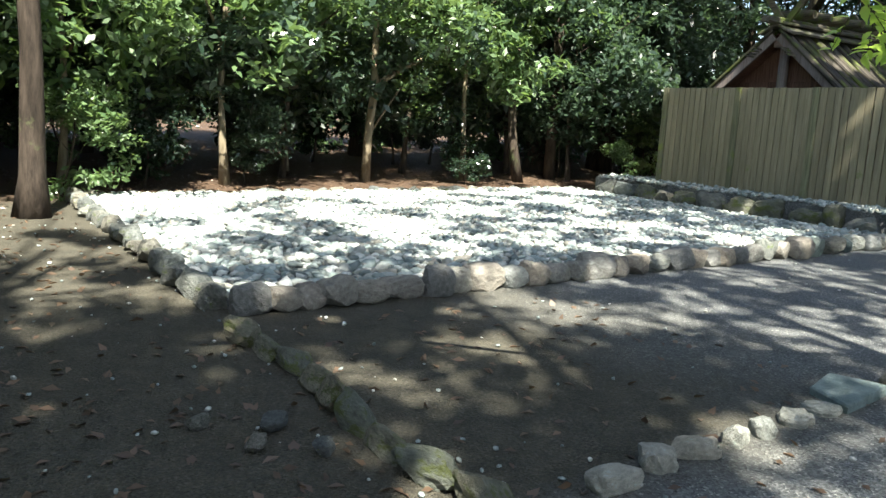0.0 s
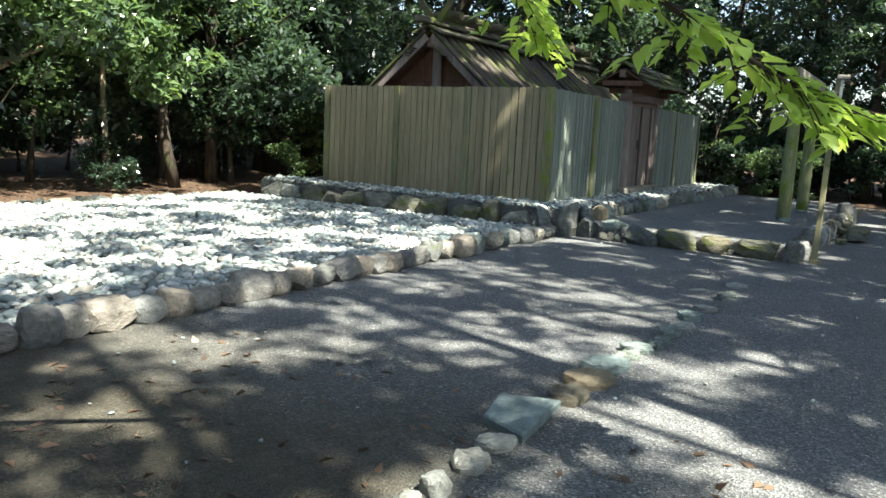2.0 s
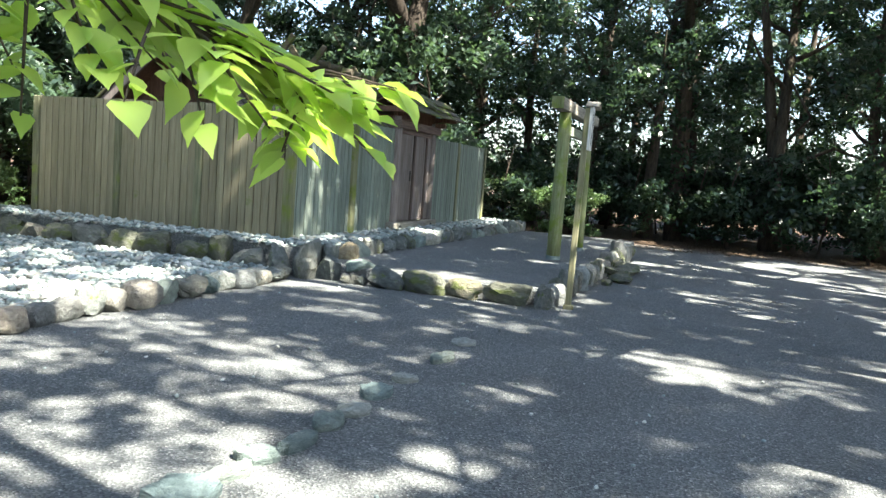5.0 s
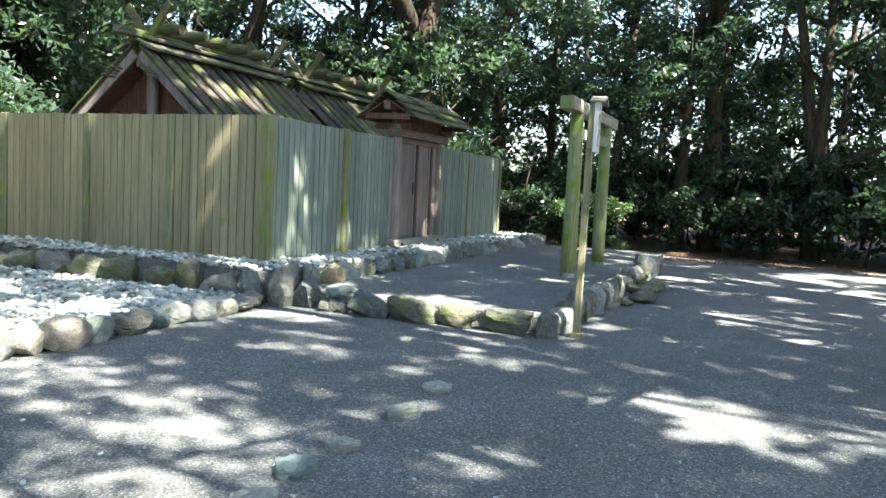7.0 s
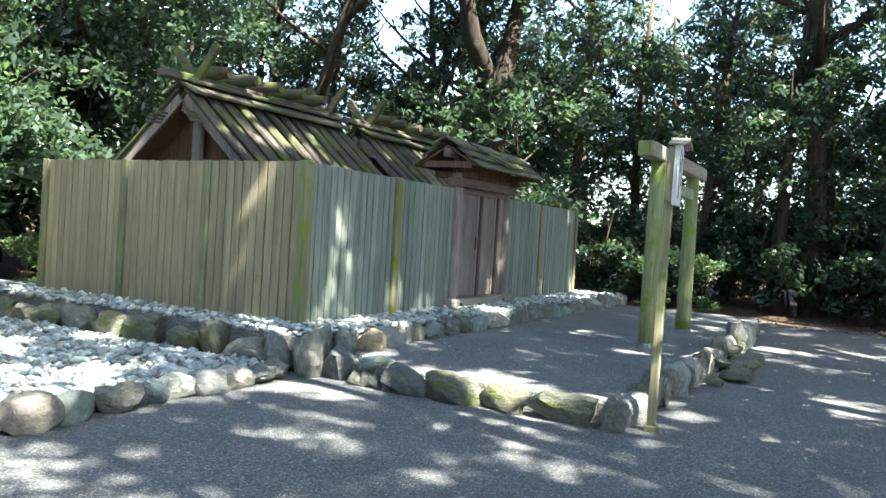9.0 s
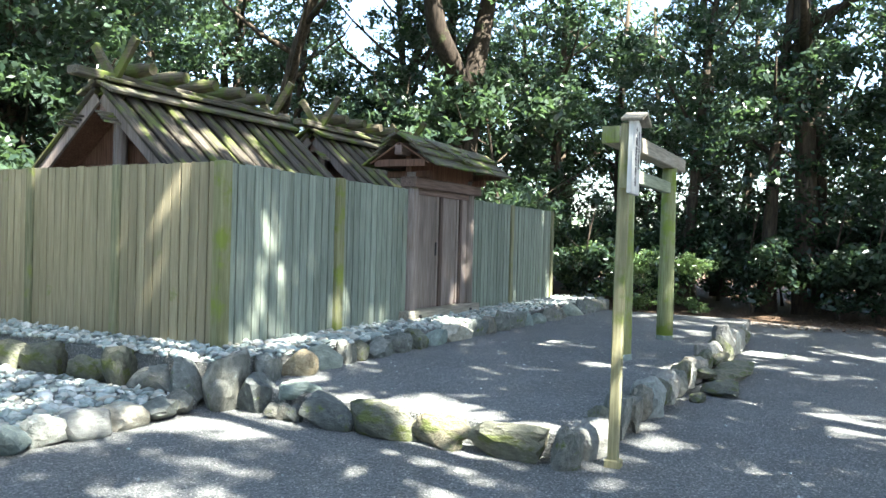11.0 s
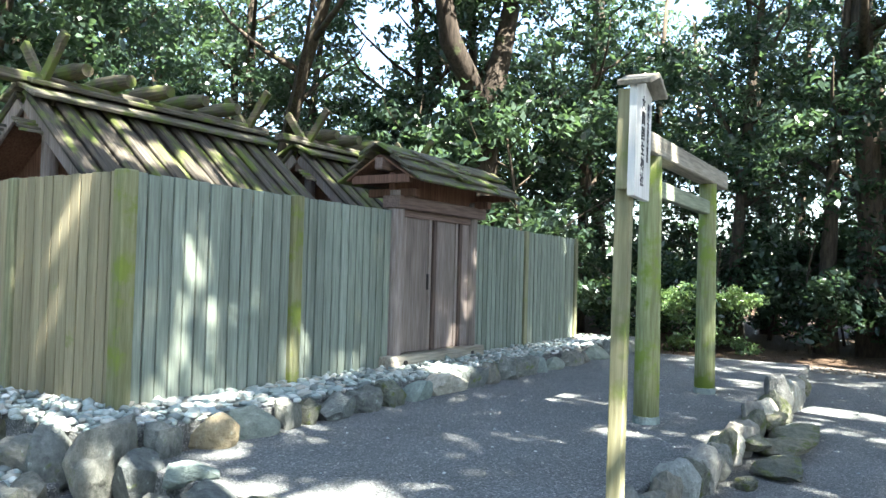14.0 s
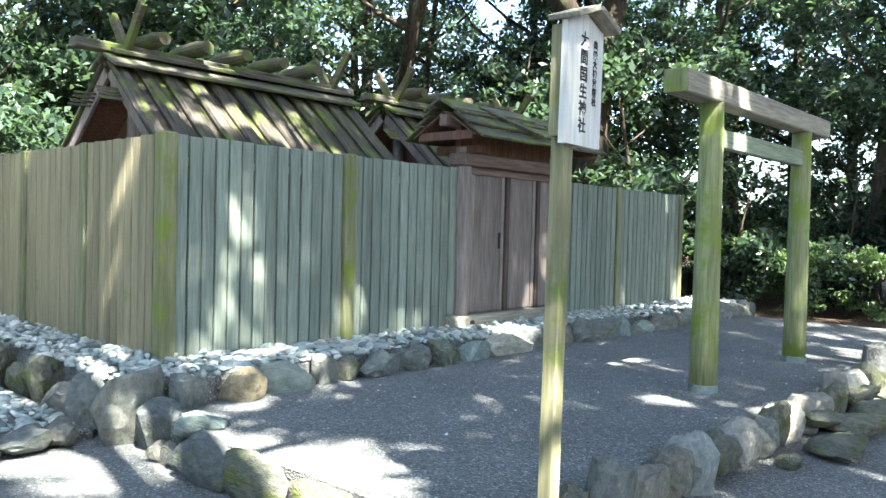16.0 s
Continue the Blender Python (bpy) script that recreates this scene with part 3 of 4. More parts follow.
def board_mesh(material, w, h, t, seed):
    r = random.Random(seed)
    bm = boxed((-w / 2, -t / 2, 0), (w / 2, t / 2, h), 0.004)
    bow = r.uniform(-0.006, 0.006)
    for v in bm.verts:
        if v.co.z > h / 2:
            v.co.z += r.uniform(-0.004, 0.004)
        v.co.x += bow * (v.co.z / h)
    me = bpy.data.meshes.new("board")
    bm.to_mesh(me)
    bm.free()
    me.materials.append(material)
    return me


def fence(name, label, run, posts, material, skip=(), mossy=()):
    """A close-boarded fence along +x of its own frame from 0 to the run's length; posts at given distances."""
    start, rz, length, z0, z1 = run
    f = thing(name, at(*start, 0, rz), label, "fence")
    zb = lambda d: z0 + (z1 - z0) * d / length
    boards = [board_mesh(material, BOARD_W - 0.0155, 1.872, 0.03, k) for k in range(6)]
    # boards fill each bay between posts and openings evenly
    stops = sorted([(p - 0.066, p + 0.066) for p in posts] + list(skip) + [(-0.1, 0.0), (length - 0.004, length + 1)])
    for (_, a), (b, _) in zip(stops, stops[1:]):
        n = int(round((b - a) / BOARD_W))
        for i in range(n):
            d = a + (b - a) * (i + 0.5) / n
            shared("board", R.choice(boards), f, pose(d + R.uniform(-0.002, 0.002), R.uniform(-0.004, 0.004), zb(d) + R.uniform(-0.006, 0.006), 0, R.uniform(-0.15, 0.15), R.choice((0, 180))))
    bm = boxed((-0.062, -0.045, -0.05), (0.062, 0.06, 1.88), 0.012)
    pm = bpy.data.meshes.new("post")
    bm.to_mesh(pm)
    bm.free()
    pm.materials.append(M_POST)
    bm = boxed((-0.068, -0.07, -0.05), (0.075, 0.07, 1.882), 0.014)
    gm = bpy.data.meshes.new("post")
    bm.to_mesh(gm)
    bm.free()
    gm.materials.append(M_CORNER)
    for p in posts:
        shared("post", gm if p in mossy else pm, f, pose(p, 0.0, zb(p)))
    for z in (0.35, 1.0, 1.62):
        gaps = sorted(skip)
        spans, a = [], 0.02
        for g0, g1 in gaps:
            spans.append((a, g0))
            a = g1
        spans.append((a, length))
        for s0, s1 in spans:
            part("rail", boxed((s0, 0.018, zb(s0) + z), (s1, 0.06, zb(s0) + z + 0.07), 0.004), material, f)
    return f


GU0, GU1 = 3.62, 5.62
fence("board_fence", "tall weathered board fence, grey-green from painted-in cool light, with mossy posts", ((-0.05, 0), 0, 9.5, 0.4, 0.325), (0.0, 1.97, 7.38, 9.5), M_FENCE_F, ((GU0 + 0.02, GU1 + 0.08),), (0.0, 1.97))
fence("board_fence", "tall weathered board fence, olive from painted-in warm light, on pebble platform", ((-0.04, 4.72), -90, 4.66, 0.375, 0.4), (0.0, 1.65, 3.16), M_FENCE_W)
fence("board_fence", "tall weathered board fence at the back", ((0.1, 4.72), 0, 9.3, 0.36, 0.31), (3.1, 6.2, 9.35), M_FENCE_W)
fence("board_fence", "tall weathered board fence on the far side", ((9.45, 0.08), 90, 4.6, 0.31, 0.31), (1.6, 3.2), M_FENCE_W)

# ---------------------------------------------------------------- gate
gate = thing("gate", at(0, 0), "closed red-brown timber gate under a mossy plank roof", "gate")
for u in (GU0 + 0.09, GU1 - 0.09):
    bm = bmesh.new()
    tube(bm, [(u, 0, 0.3), (u, 0, 2.5)], [0.105, 0.1], 16)
    part("gate_post", bm, M_GATE, gate, smooth=False)
part("sill", boxed((GU0 - 0.2, -0.17, 0.36), (GU1 + 0.1, 0.1, 0.52), 0.012), M_BEAM, gate, "grey-brown sill beam")
for u in (GU0 + 0.12, GU1 - 0.25):
    bm = bmesh.new()
    tube(bm, [(u, -0.185, 0.43), (u, -0.165, 0.43)], [0.035, 0.035], 10)
    part("peg", bm, M_IRON, gate, "dark round peg")
part("lintel", boxed((GU0 - 0.04, -0.14, 2.28), (GU1 + 0.12, 0.12, 2.43), 0.012), M_GATE_X, gate)
part("head_rail", boxed((GU0 + 0.18, -0.06, 2.19), (GU1 - 0.18, 0.05, 2.279), 0.006), M_GATE_X, gate)
umid = (GU0 + GU1) / 2 - 0.1
for a, b in ((GU0 + 0.2, umid - 0.045), (umid + 0.045, GU1 - 0.48)):
    door = part("door", boxed((a, -0.02, 0.53), (b, 0.03, 2.2), 0.006), M_GATE, gate)
    for uu in (a, b - 0.07):
        part("stile", boxed((uu, -0.035, 0.53), (uu + 0.07, -0.021, 2.2), 0.004), M_GATE, door)
part("meeting_stile", boxed((umid - 0.04, -0.06, 0.53), (umid + 0.04, 0.03, 2.2), 0.006), M_BAR, gate, "dark vertical bar between the doors")
part("jamb", boxed((GU1 - 0.47, -0.055, 0.53), (GU1 - 0.4, 0.03, 2.19), 0.006), M_BAR, gate, "dark vertical bar")
part("side_panel", boxed((GU1 - 0.4, -0.03, 0.53), (GU1 - 0.18, 0.03, 2.19), 0.006), M_GATE, gate)
part("lock", boxed((umid - 0.16, -0.06, 1.3), (umid - 0.135, -0.036, 1.5), 0.004), M_IRON, gate, "black iron pull")
for u in (GU0 + 0.09, GU1 - 0.09):
    part("bracket", boxed((u - 0.05, -0.3, 2.42), (u + 0.05, 0.4, 2.52), 0.01), M_HALL, gate)
RU0, RU1, RV = 3.36, 6.08, 0.05


def slope_part(name, u0, u1, v_ridge, z_ridge, run, drop, side, thick, material, parent, bev=0.006, lift=0.0, s0=0.0):
    """A plank lying on a roof slope: from the ridge down, side -1 to the front, +1 to the back; s0 starts it below the ridge."""
    ln = math.hypot(run, drop)
    ang = math.atan2(drop, run)
    bm = boxed((u0, s0, lift), (u1, ln, lift + thick), bev)
    rot = Matrix.Rotation(-ang, 4, "X")
    mir = Matrix.Diagonal((1, 1 if side > 0 else -1, 1, 1))
    m = Matrix.Translation((0, v_ridge, z_ridge)) @ mir @ rot
    for v in bm.verts:
        v.co = m @ v.co
    if side < 0:
        bmesh.ops.reverse_faces(bm, faces=bm.faces)
    return part(name, bm, material, parent)


rr = random.Random(17)
for side in (-1, 1):
    # split planks in overlapping courses from the eaves up, ragged at their edges, then broad ridge boards
    slope_part("roof_deck", RU0 + 0.04, RU1 - 0.04, RV, 2.88, 0.48, 0.29, side, 0.025, M_HALL, gate)
    for course, (s0, drop) in enumerate(((0.36, 0.4), (0.2, 0.29), (0.05, 0.17))):
        u = RU0 + rr.uniform(-0.05, 0.04)
        while u < RU1 - 0.12:
            w = min(rr.uniform(0.5, 1.2), RU1 + 0.03 - u)
            k = (drop + rr.uniform(-0.012, 0.03)) / 0.35
            slope_part("roof_plank", u, u + w - 0.012, RV, 2.9, 0.5 * k, 0.3 * k, side, rr.uniform(0.022, 0.04), M_EAVES, gate, lift=0.012 + 0.03 * course + rr.uniform(0, 0.02), s0=s0 + rr.uniform(-0.03, 0.02))
            u += w
    slope_part("ridge_board", RU0 - 0.05, RU0 + 1.5, RV, 2.975, 0.22, 0.12, side, 0.04, M_RIDGE, gate, lift=0.03)
    slope_part("ridge_board", RU0 + 1.46, RU1 - 0.06, RV, 2.97, 0.22, 0.12, side, 0.036, M_RIDGE, gate, lift=0.018)
m = Matrix.Translation((RU0 + 0.85, RV - 0.33, 2.79)) @ Matrix.Rotation(radians(35), 4, "X") @ Matrix.Rotation(radians(-34), 4, "Z")
part("loose_plank", boxed((-0.45, -0.045, 0.05), (0.45, 0.045, 0.075), 0.006, m), M_RIDGE, gate, "loose grey plank lying across the roof")
for u in (RU0 + 0.06, RU1 - 0.1):
    bm = boxed((u, RV - 0.42, 2.56), (u + 0.05, RV + 0.42, 2.66), 0.006)
    part("gable_board", bm, M_HALL, gate)
part("ridge_pole", boxed((RU0 + 0.02, RV - 0.06, 2.72), (RU1 - 0.02, RV + 0.06, 2.86), 0.01), M_GATE_X, gate)
part("frieze", boxed((GU0, -0.03, 2.4), (GU1, 0.06, 2.75), 0.004), M_HALL, gate)


# ---------------------------------------------------------------- halls behind the fence
def hall(name, label, u0, u1, vr, zr, logs):
    h = thing(name, at(0, 0), label, "shrine hall")
    run, drop = 1.62, 1.38
    ov = 0.32
    part("floor_frame", boxed((u0 + ov, vr - 1.1, 0.3), (u1 - ov, vr + 1.1, 0.8), 0.01), M_HALL, h)
    part("wall", boxed((u0 + ov + 0.1, vr - 1.0, 0.8), (u1 - ov - 0.1, vr + 1.0, 2.45), 0.01), M_HALL, h)
    for uu in (u0 + ov + 0.14, u1 - ov - 0.2):
        bm = bmesh.new()
        a = [bm.verts.new((uu + du, vr + dv, z)) for du in (0, 0.06) for dv, z in ((-1.1, 2.45), (1.1, 2.45), (0, zr - 0.1))]
        bm.faces.new(a[:3])
        bm.faces.new(list(reversed(a[3:])))
        for i in range(3):
            j = (i + 1) % 3
            bm.faces.new((a[j], a[i], a[i + 3], a[j + 3]))
        part("gable_wall", bm, M_HALL, h)
    for uu in (u0 + ov, u1 - ov):
        for dv in (-1.0, 1.0):
            bm = bmesh.new()
            tube(bm, [(uu, vr + dv, 0.3), (uu, vr + dv, 2.3)], [0.1, 0.095], 14)
            part("pillar", bm, M_GATE, h)
        bm = bmesh.new()
        tube(bm, [(uu - 0.02, vr, 0.3), (uu - 0.02, vr, zr - 0.05)], [0.095, 0.09], 14)
        part("ridge_pillar", bm, M_GATE, h)
        part("tie_beam", boxed((uu - 0.07, vr - 0.95, 2.1), (uu + 0.07, vr + 0.95, 2.25), 0.01), M_GATE, h)
    for side in (-1, 1):
        part("purlin", boxed((u0 + 0.1, vr + side * 1.05 - 0.07, 2.2), (u1 - 0.1, vr + side * 1.05 + 0.07, 2.34), 0.01), M_GATE_X, h)
    part("ridge_pole", boxed((u0 + 0.02, vr - 0.08, zr - 0.3), (u1 - 0.02, vr + 0.08, zr - 0.12), 0.01), M_GATE_X, h)
    for side in (-1, 1):
        # underlay boards, then the raised planks with battens over their joints
        slope_part("roof_deck", u0 + 0.03, u1 - 0.03, vr, zr - 0.06, run, drop, side, 0.03, M_HALL, h)
        n = 11
        w = (u1 - u0) / n
        for i in range(n):
            slope_part("roof_plank", u0 + i * w + 0.02, u0 + (i + 1) * w - 0.02, vr, zr - 0.06, run + R.uniform(-0.02, 0.03), drop, side, 0.03, M_ROOF, h, lift=0.032 + R.uniform(0, 0.006))
        for i in range(n + 1):
            c = u0 + i * w
            slope_part("roof_batten", c - 0.095, c + 0.095, vr, zr - 0.06, run + R.uniform(-0.02, 0.03), drop, side, 0.07, M_ROOF, h, 0.024, lift=0.066)
        for uu in (u0 - 0.05, u1 + 0.005):
            slope_part("bargeboard", uu, uu + 0.045, vr, zr - 0.16, run, drop, side, 0.16, M_GATE, h)
            # thin rods standing out of the bargeboard below the ridge
            for k in range(4):
                d = 0.28 + 0.05 * k
                z = zr - 0.1 - d * drop / run
                out = -0.26 if uu < u0 + 0.5 else 0.26
                part("gable_rod", boxed((min(uu, uu + out), vr + side * d - 0.012, z - 0.015), (max(uu, uu + out), vr + side * d + 0.012, z + 0.015), 0.004), M_RIDGE, h)
        # ridge capping
        slope_part("ridge_cover", u0 - 0.12, u1 + 0.12, vr, zr + 0.08, 0.34, 0.16, side, 0.05, M_RIDGE, h, 0.01)
        slope_part("ridge_cover", u0 - 0.06, u1 + 0.06, vr, zr + 0.16, 0.2, 0.07, side, 0.05, M_RIDGE, h, 0.01)
    part("ridge_beam", boxed((u0 - 0.45, vr - 0.1, zr + 0.12), (u1 + 0.2, vr + 0.1, zr + 0.23), 0.012), M_RIDGE, h)
    for i in range(logs):
        u = u0 + (u1 - u0) * (i + 0.78) / (logs + 1.1)
        bm = bmesh.new()
        tube(bm, [(u, vr - 0.42, zr + 0.32), (u, vr - 0.2, zr + 0.325), (u, vr + 0.2, zr + 0.325), (u, vr + 0.42, zr + 0.32)], [0.075, 0.098, 0.098, 0.075], 14)
        part("ridge_log", bm, M_LOG, h)
    for uu in (u0 + 0.18, u1 - 0.18):
        for side in (-1, 1):
            m = Matrix.Translation((uu + 0.03 * side, vr, zr + 0.1)) @ Matrix.Rotation(radians(-38 * side), 4, "X")
            part("finial", boxed((-0.035, -0.06, -0.25), (0.035, 0.06, 0.72), 0.008, m), M_LOG, h, "forked finial board above the roof")
    return h


hall("shrine_hall", "small timber shrine hall with mossy plank roof", 0.85, 4.3, 3.0, 3.36, 5)
hall("shrine_hall", "second timber shrine hall behind the gate", 5.25, 8.7, 3.0, 3.36, 5)

# ---------------------------------------------------------------- torii
torii = thing("torii", at(0, 0), "plain torii of algae-green weathered timber on gravel", "torii gate")
TV = -3.24
for u in (3.2, 5.51):
    bm = bmesh.new()
    tube(bm, [(u, TV, 0.1), (u, TV, 0.9), (u, TV, 1.8), (u, TV, 2.68)], [0.118, 0.113, 0.105, 0.098], 24)
    part("torii_post", bm, M_TORII, torii, smooth=True)
    bm = bmesh.new()
    tube(bm, [(u, TV, 0.1), (u, TV, TZ + 0.07)], [0.124, 0.124], 24)
    part("post_shoe", bm, M_SLAB, torii, "grey-green collar at the foot")
part("top_beam", boxed((2.5, TV - 0.1, 2.66), (6.14, TV + 0.1, 2.85), 0.012), M_BEAM, torii, "grey square top beam")
part("beam_end", boxed((2.485, TV - 0.098, 2.662), (2.5, TV + 0.098, 2.848), 0.004), M_TORII, torii, "bright mossy end grain")
part("tie_beam", boxed((3.26, TV - 0.045, 2.3), (5.49, TV + 0.045, 2.46), 0.008), M_TIE, torii, "grey-green tie beam")

# ---------------------------------------------------------------- sign
sign = thing("notice_post", at(-0.572, -4.228, 0, 4, 0.5, 0.3), "wooden name board on a green-stained post", "sign")
part("post", boxed((-0.035, -0.03, -0.1), (0.035, 0.04, 2.3), 0.006), M_SIGN_POST, sign)
part("post_foot", boxed((-0.055, -0.055, -0.03), (0.055, 0.06, 0.045), 0.008), M_SIGN_POST, sign)
bm = bmesh.new()
prof = [(-0.1, 1.9), (0.2, 1.9), (0.2, 2.39), (0.05, 2.44), (-0.1, 2.39)]
a = [bm.verts.new((x, -0.062, z)) for x, z in prof]
b = [bm.verts.new((x, -0.032, z)) for x, z in prof]
bm.faces.new(a)
bm.faces.new(list(reversed(b)))
for i in range(5):
    j = (i + 1) % 5
    bm.faces.new((a[j], a[i], b[i], b[j]))
board = part("name_board", bm, M_SIGN, sign, "pale board with black characters")
for sx in (-1, 1):
    m = Matrix.Translation((0.05, -0.04, 2.448)) @ Matrix.Rotation(radians(20) * sx, 4, "Y")
    part("sign_roof", boxed((0.0 if sx > 0 else -0.185, -0.09, 0.0), (0.185 if sx > 0 else 0.0, 0.06, 0.025), 0.004, m), M_BEAM, sign)
part("backing", boxed((-0.085, -0.031, 1.93), (-0.036, 0.025, 2.38), 0.004), M_SIGN_POST, sign)


def writing(text, x, z0, z1, size):
    n = len(text)
    for i, ch in enumerate(text):
        cu = bpy.data.curves.new("character", "FONT")
        cu.body, cu.size, cu.align_x, cu.align_y = ch, size, "CENTER", "CENTER"
        cu.extrude, cu.offset = 0.0006, 0.0016
        tmp = new("character", cu)
        bpy.context.view_layer.update()
        me = bpy.data.meshes.new_from_object(tmp.evaluated_get(bpy.context.evaluated_depsgraph_get()))
        bpy.data.objects.remove(tmp)
        me.materials.clear()
        me.materials.append(M_INK)
        ob = new("character", me)
        ob.parent = board
        ob.matrix_basis = pose(x, -0.0635, z0 + (z1 - z0) * (i + 0.5) / n, 90)
    return


writing("大間国生神社", 0.035, 2.365, 1.945, 0.066)
writing("豊受大神宮摂社", 0.13, 2.345, 2.07, 0.037)

# ---------------------------------------------------------------- trees
def crown_centres(g, n, rx, ry, rz, gap):
    out = []
    o = Vector(g.uniform(-50, 50, 3))
    while len(out) < n:
        p = g.normal(size=3)
        p = p / np.linalg.norm(p) * g.random() ** 0.4
        q = Vector((p[0] * rx, p[1] * ry, p[2] * rz))
        if noise.noise(q * 0.55 + o) > gap:
            out.append(q[:])
    return np.array(out)


def trunk_bm(g, h, r, lean, limbs, crown_z, reach, n=9, seed=0):
    """Tapered trunk with limbs that reach into the crown."""
    bm = bmesh.new()
    pts, rad = [], []
    ph = g.random() * 6
    for i in range(8):
        f = i / 7
        pts.append((lean[0] * f * f + 0.12 * math.sin(ph + 3 * f), lean[1] * f * f + 0.12 * math.cos(ph + 4 * f), h * f - 0.1))
        rad.append(r * (1.45 if i == 0 else 1.0) * (1 - 0.72 * f))
    tube(bm, pts, rad, n, 0.25, seed)
    for k in range(limbs):
        f = 0.3 + 0.6 * (k + 0.5) / limbs
        j = min(int(f * 7), 6)
        p0 = Vector(pts[j]).lerp(Vector(pts[j + 1]), f * 7 - j)
        w = k * 2.4 + g.random()
        d = Vector((math.cos(w), math.sin(w), 0.55))
        ln = reach * g.uniform(0.6, 1.0)
        q = [p0, p0 + d * ln * 0.35, p0 + d * ln * 0.7 + Vector((0, 0, ln * 0.08)), p0 + d * ln + Vector((g.uniform(-0.3, 0.3), g.uniform(-0.3, 0.3), ln * 0.2))]
        r0 = r * (1 - 0.72 * f) * 0.6
        tube(bm, q, [r0, r0 * 0.7, r0 * 0.45, r0 * 0.18], 6)
    return bm


def tree_kit(seed, h, r, crown_z, rx, rz, n_clump, per, leaf, clump_r, material, bark, limbs=9, lean=(0.3, 0.2), gap=-0.12):
    g = np.random.default_rng(seed)
    bm = trunk_bm(g, h, r, lean, limbs, crown_z, rx * 0.85, seed=seed)
    tm = bpy.data.meshes.new("trunk")
    bm.to_mesh(tm)
    bm.free()
    tm.materials.append(bark)
    tm.shade_smooth()
    cc = crown_centres(g, n_clump, rx, rx, rz, gap) + np.array([lean[0] * 0.7, lean[1] * 0.7, crown_z])
    cm = leaves("crown", cc, clump_r * g.uniform(0.6, 1.3, n_clump), per, leaf, material, g)
    return tm, cm


def tree(kit, u, v, rz, s, label, group="", name="tree", cat="tree"):
    tm, cm = kit
    t = thing(name, at(u, v, ground_z(u, v) if abs(u) < 60 else 0, rz) @ Matrix.Scale(s, 4), label, cat, group)
    shared("trunk", tm, t, Matrix())
    shared("crown", cm, t, Matrix())
    return t


THIN = [tree_kit(105, 10, 0.2, 5.9, 2.8, 4.4, 145, 46, 0.19, 0.5, M_LEAF_B, M_BARK, gap=0.06), tree_kit(106, 11, 0.2, 6.4, 2.9, 4.8, 145, 46, 0.2, 0.5, M_LEAF_A, M_BARK, lean=(0.8, 0.5), gap=0.06)]
WOOD = [tree_kit(101, 10, 0.2, 5.6, 2.7, 4.6, 190, 50, 0.19, 0.55, M_LEAF_A, M_BARK, gap=0.0),
        tree_kit(102, 9, 0.17, 5.0, 2.5, 4.3, 180, 50, 0.18, 0.5, M_LEAF_B, M_BARK, lean=(-0.4, 0.3), gap=0.0),
        tree_kit(103, 11, 0.22, 6.6, 3.0, 5.2, 200, 50, 0.2, 0.58, M_LEAF_A, M_BARK, lean=(0.6, -0.3), gap=0.02),
        tree_kit(104, 7, 0.1, 4.0, 2.1, 3.6, 160, 50, 0.17, 0.48, M_LEAF_B, M_BARK, lean=(0.3, 0.5), gap=0.0)]
SHRUB = [tree_kit(111, 2.6, 0.04, 1.5, 1.3, 1.5, 60, 56, 0.16, 0.38, M_LEAF_B, M_BARK, 6, (0.1, 0.1), 0.0),
         tree_kit(112, 3.2, 0.04, 1.9, 1.4, 1.9, 70, 56, 0.17, 0.4, M_LEAF_A, M_BARK, 6, (-0.2, 0.1), 0.0),
         tree_kit(113, 2.2, 0.03, 1.2, 1.1, 1.2, 46, 54, 0.15, 0.34, M_LEAF_C, M_BARK, 6, (0.1, -0.2), 0.0)]
CANOPY = [tree_kit(121, 17, 0.28, 14.5, 5.6, 2.4, 112, 70, 0.3, 0.5, M_LEAF_A, M_BARK, 14, (0.4, 0.6), 0.03),
          tree_kit(122, 18, 0.28, 15.5, 6.0, 2.4, 116, 70, 0.3, 0.5, M_LEAF_B, M_BARK, 14, (-0.4, 0.6), 0.03)]
EDGE = [tree_kit(131, 6.0, 0.07, 3.3, 2.5, 2.3, 135, 44, 0.22, 0.5, M_LEAF_C, M_BARK_L, 8, (0.3, -0.6), 0.02),
        tree_kit(132, 5.6, 0.06, 3.1, 2.3, 2.1, 125, 44, 0.21, 0.48, M_LEAF_A, M_BARK, 8, (-0.4, -0.5), 0.02)]
SLIM = tree_kit(126, 16.5, 0.15, 14.5, 2.7, 2.0, 19, 70, 0.3, 0.5, M_LEAF_A, M_BARK, 8, (0.2, 0.4), 0.0)
SPARSE = tree_kit(125, 17, 0.24, 14.5, 5.6, 2.4, 58, 70, 0.3, 0.5, M_LEAF_A, M_BARK, 12, (0.4, 0.6), 0.0)
LEANING = tree_kit(123, 16, 0.2, 14.5, 4.6, 2.2, 92, 70, 0.3, 0.5, M_LEAF_B, M_BARK, 12, (0.3, 6.0), 0.03)
AIRY = tree_kit(127, 16, 0.13, 14.0, 4.2, 2.0, 50, 44, 0.24, 0.36, M_LEAF_A, M_BARK, 4, (0.3, 5.0), 0.0)
FINE = tree_kit(130, 15, 0.1, 13.0, 3.6, 1.6, 66, 36, 0.2, 0.3, M_LEAF_A, M_BARK, 3, (0.2, 5.0), -0.3)
DENSE = tree_kit(128, 15.5, 0.2, 13.8, 2.5, 1.6, 58, 52, 0.24, 0.38, M_LEAF_B, M_BARK, 10, (0.1, 0.2), -0.2)
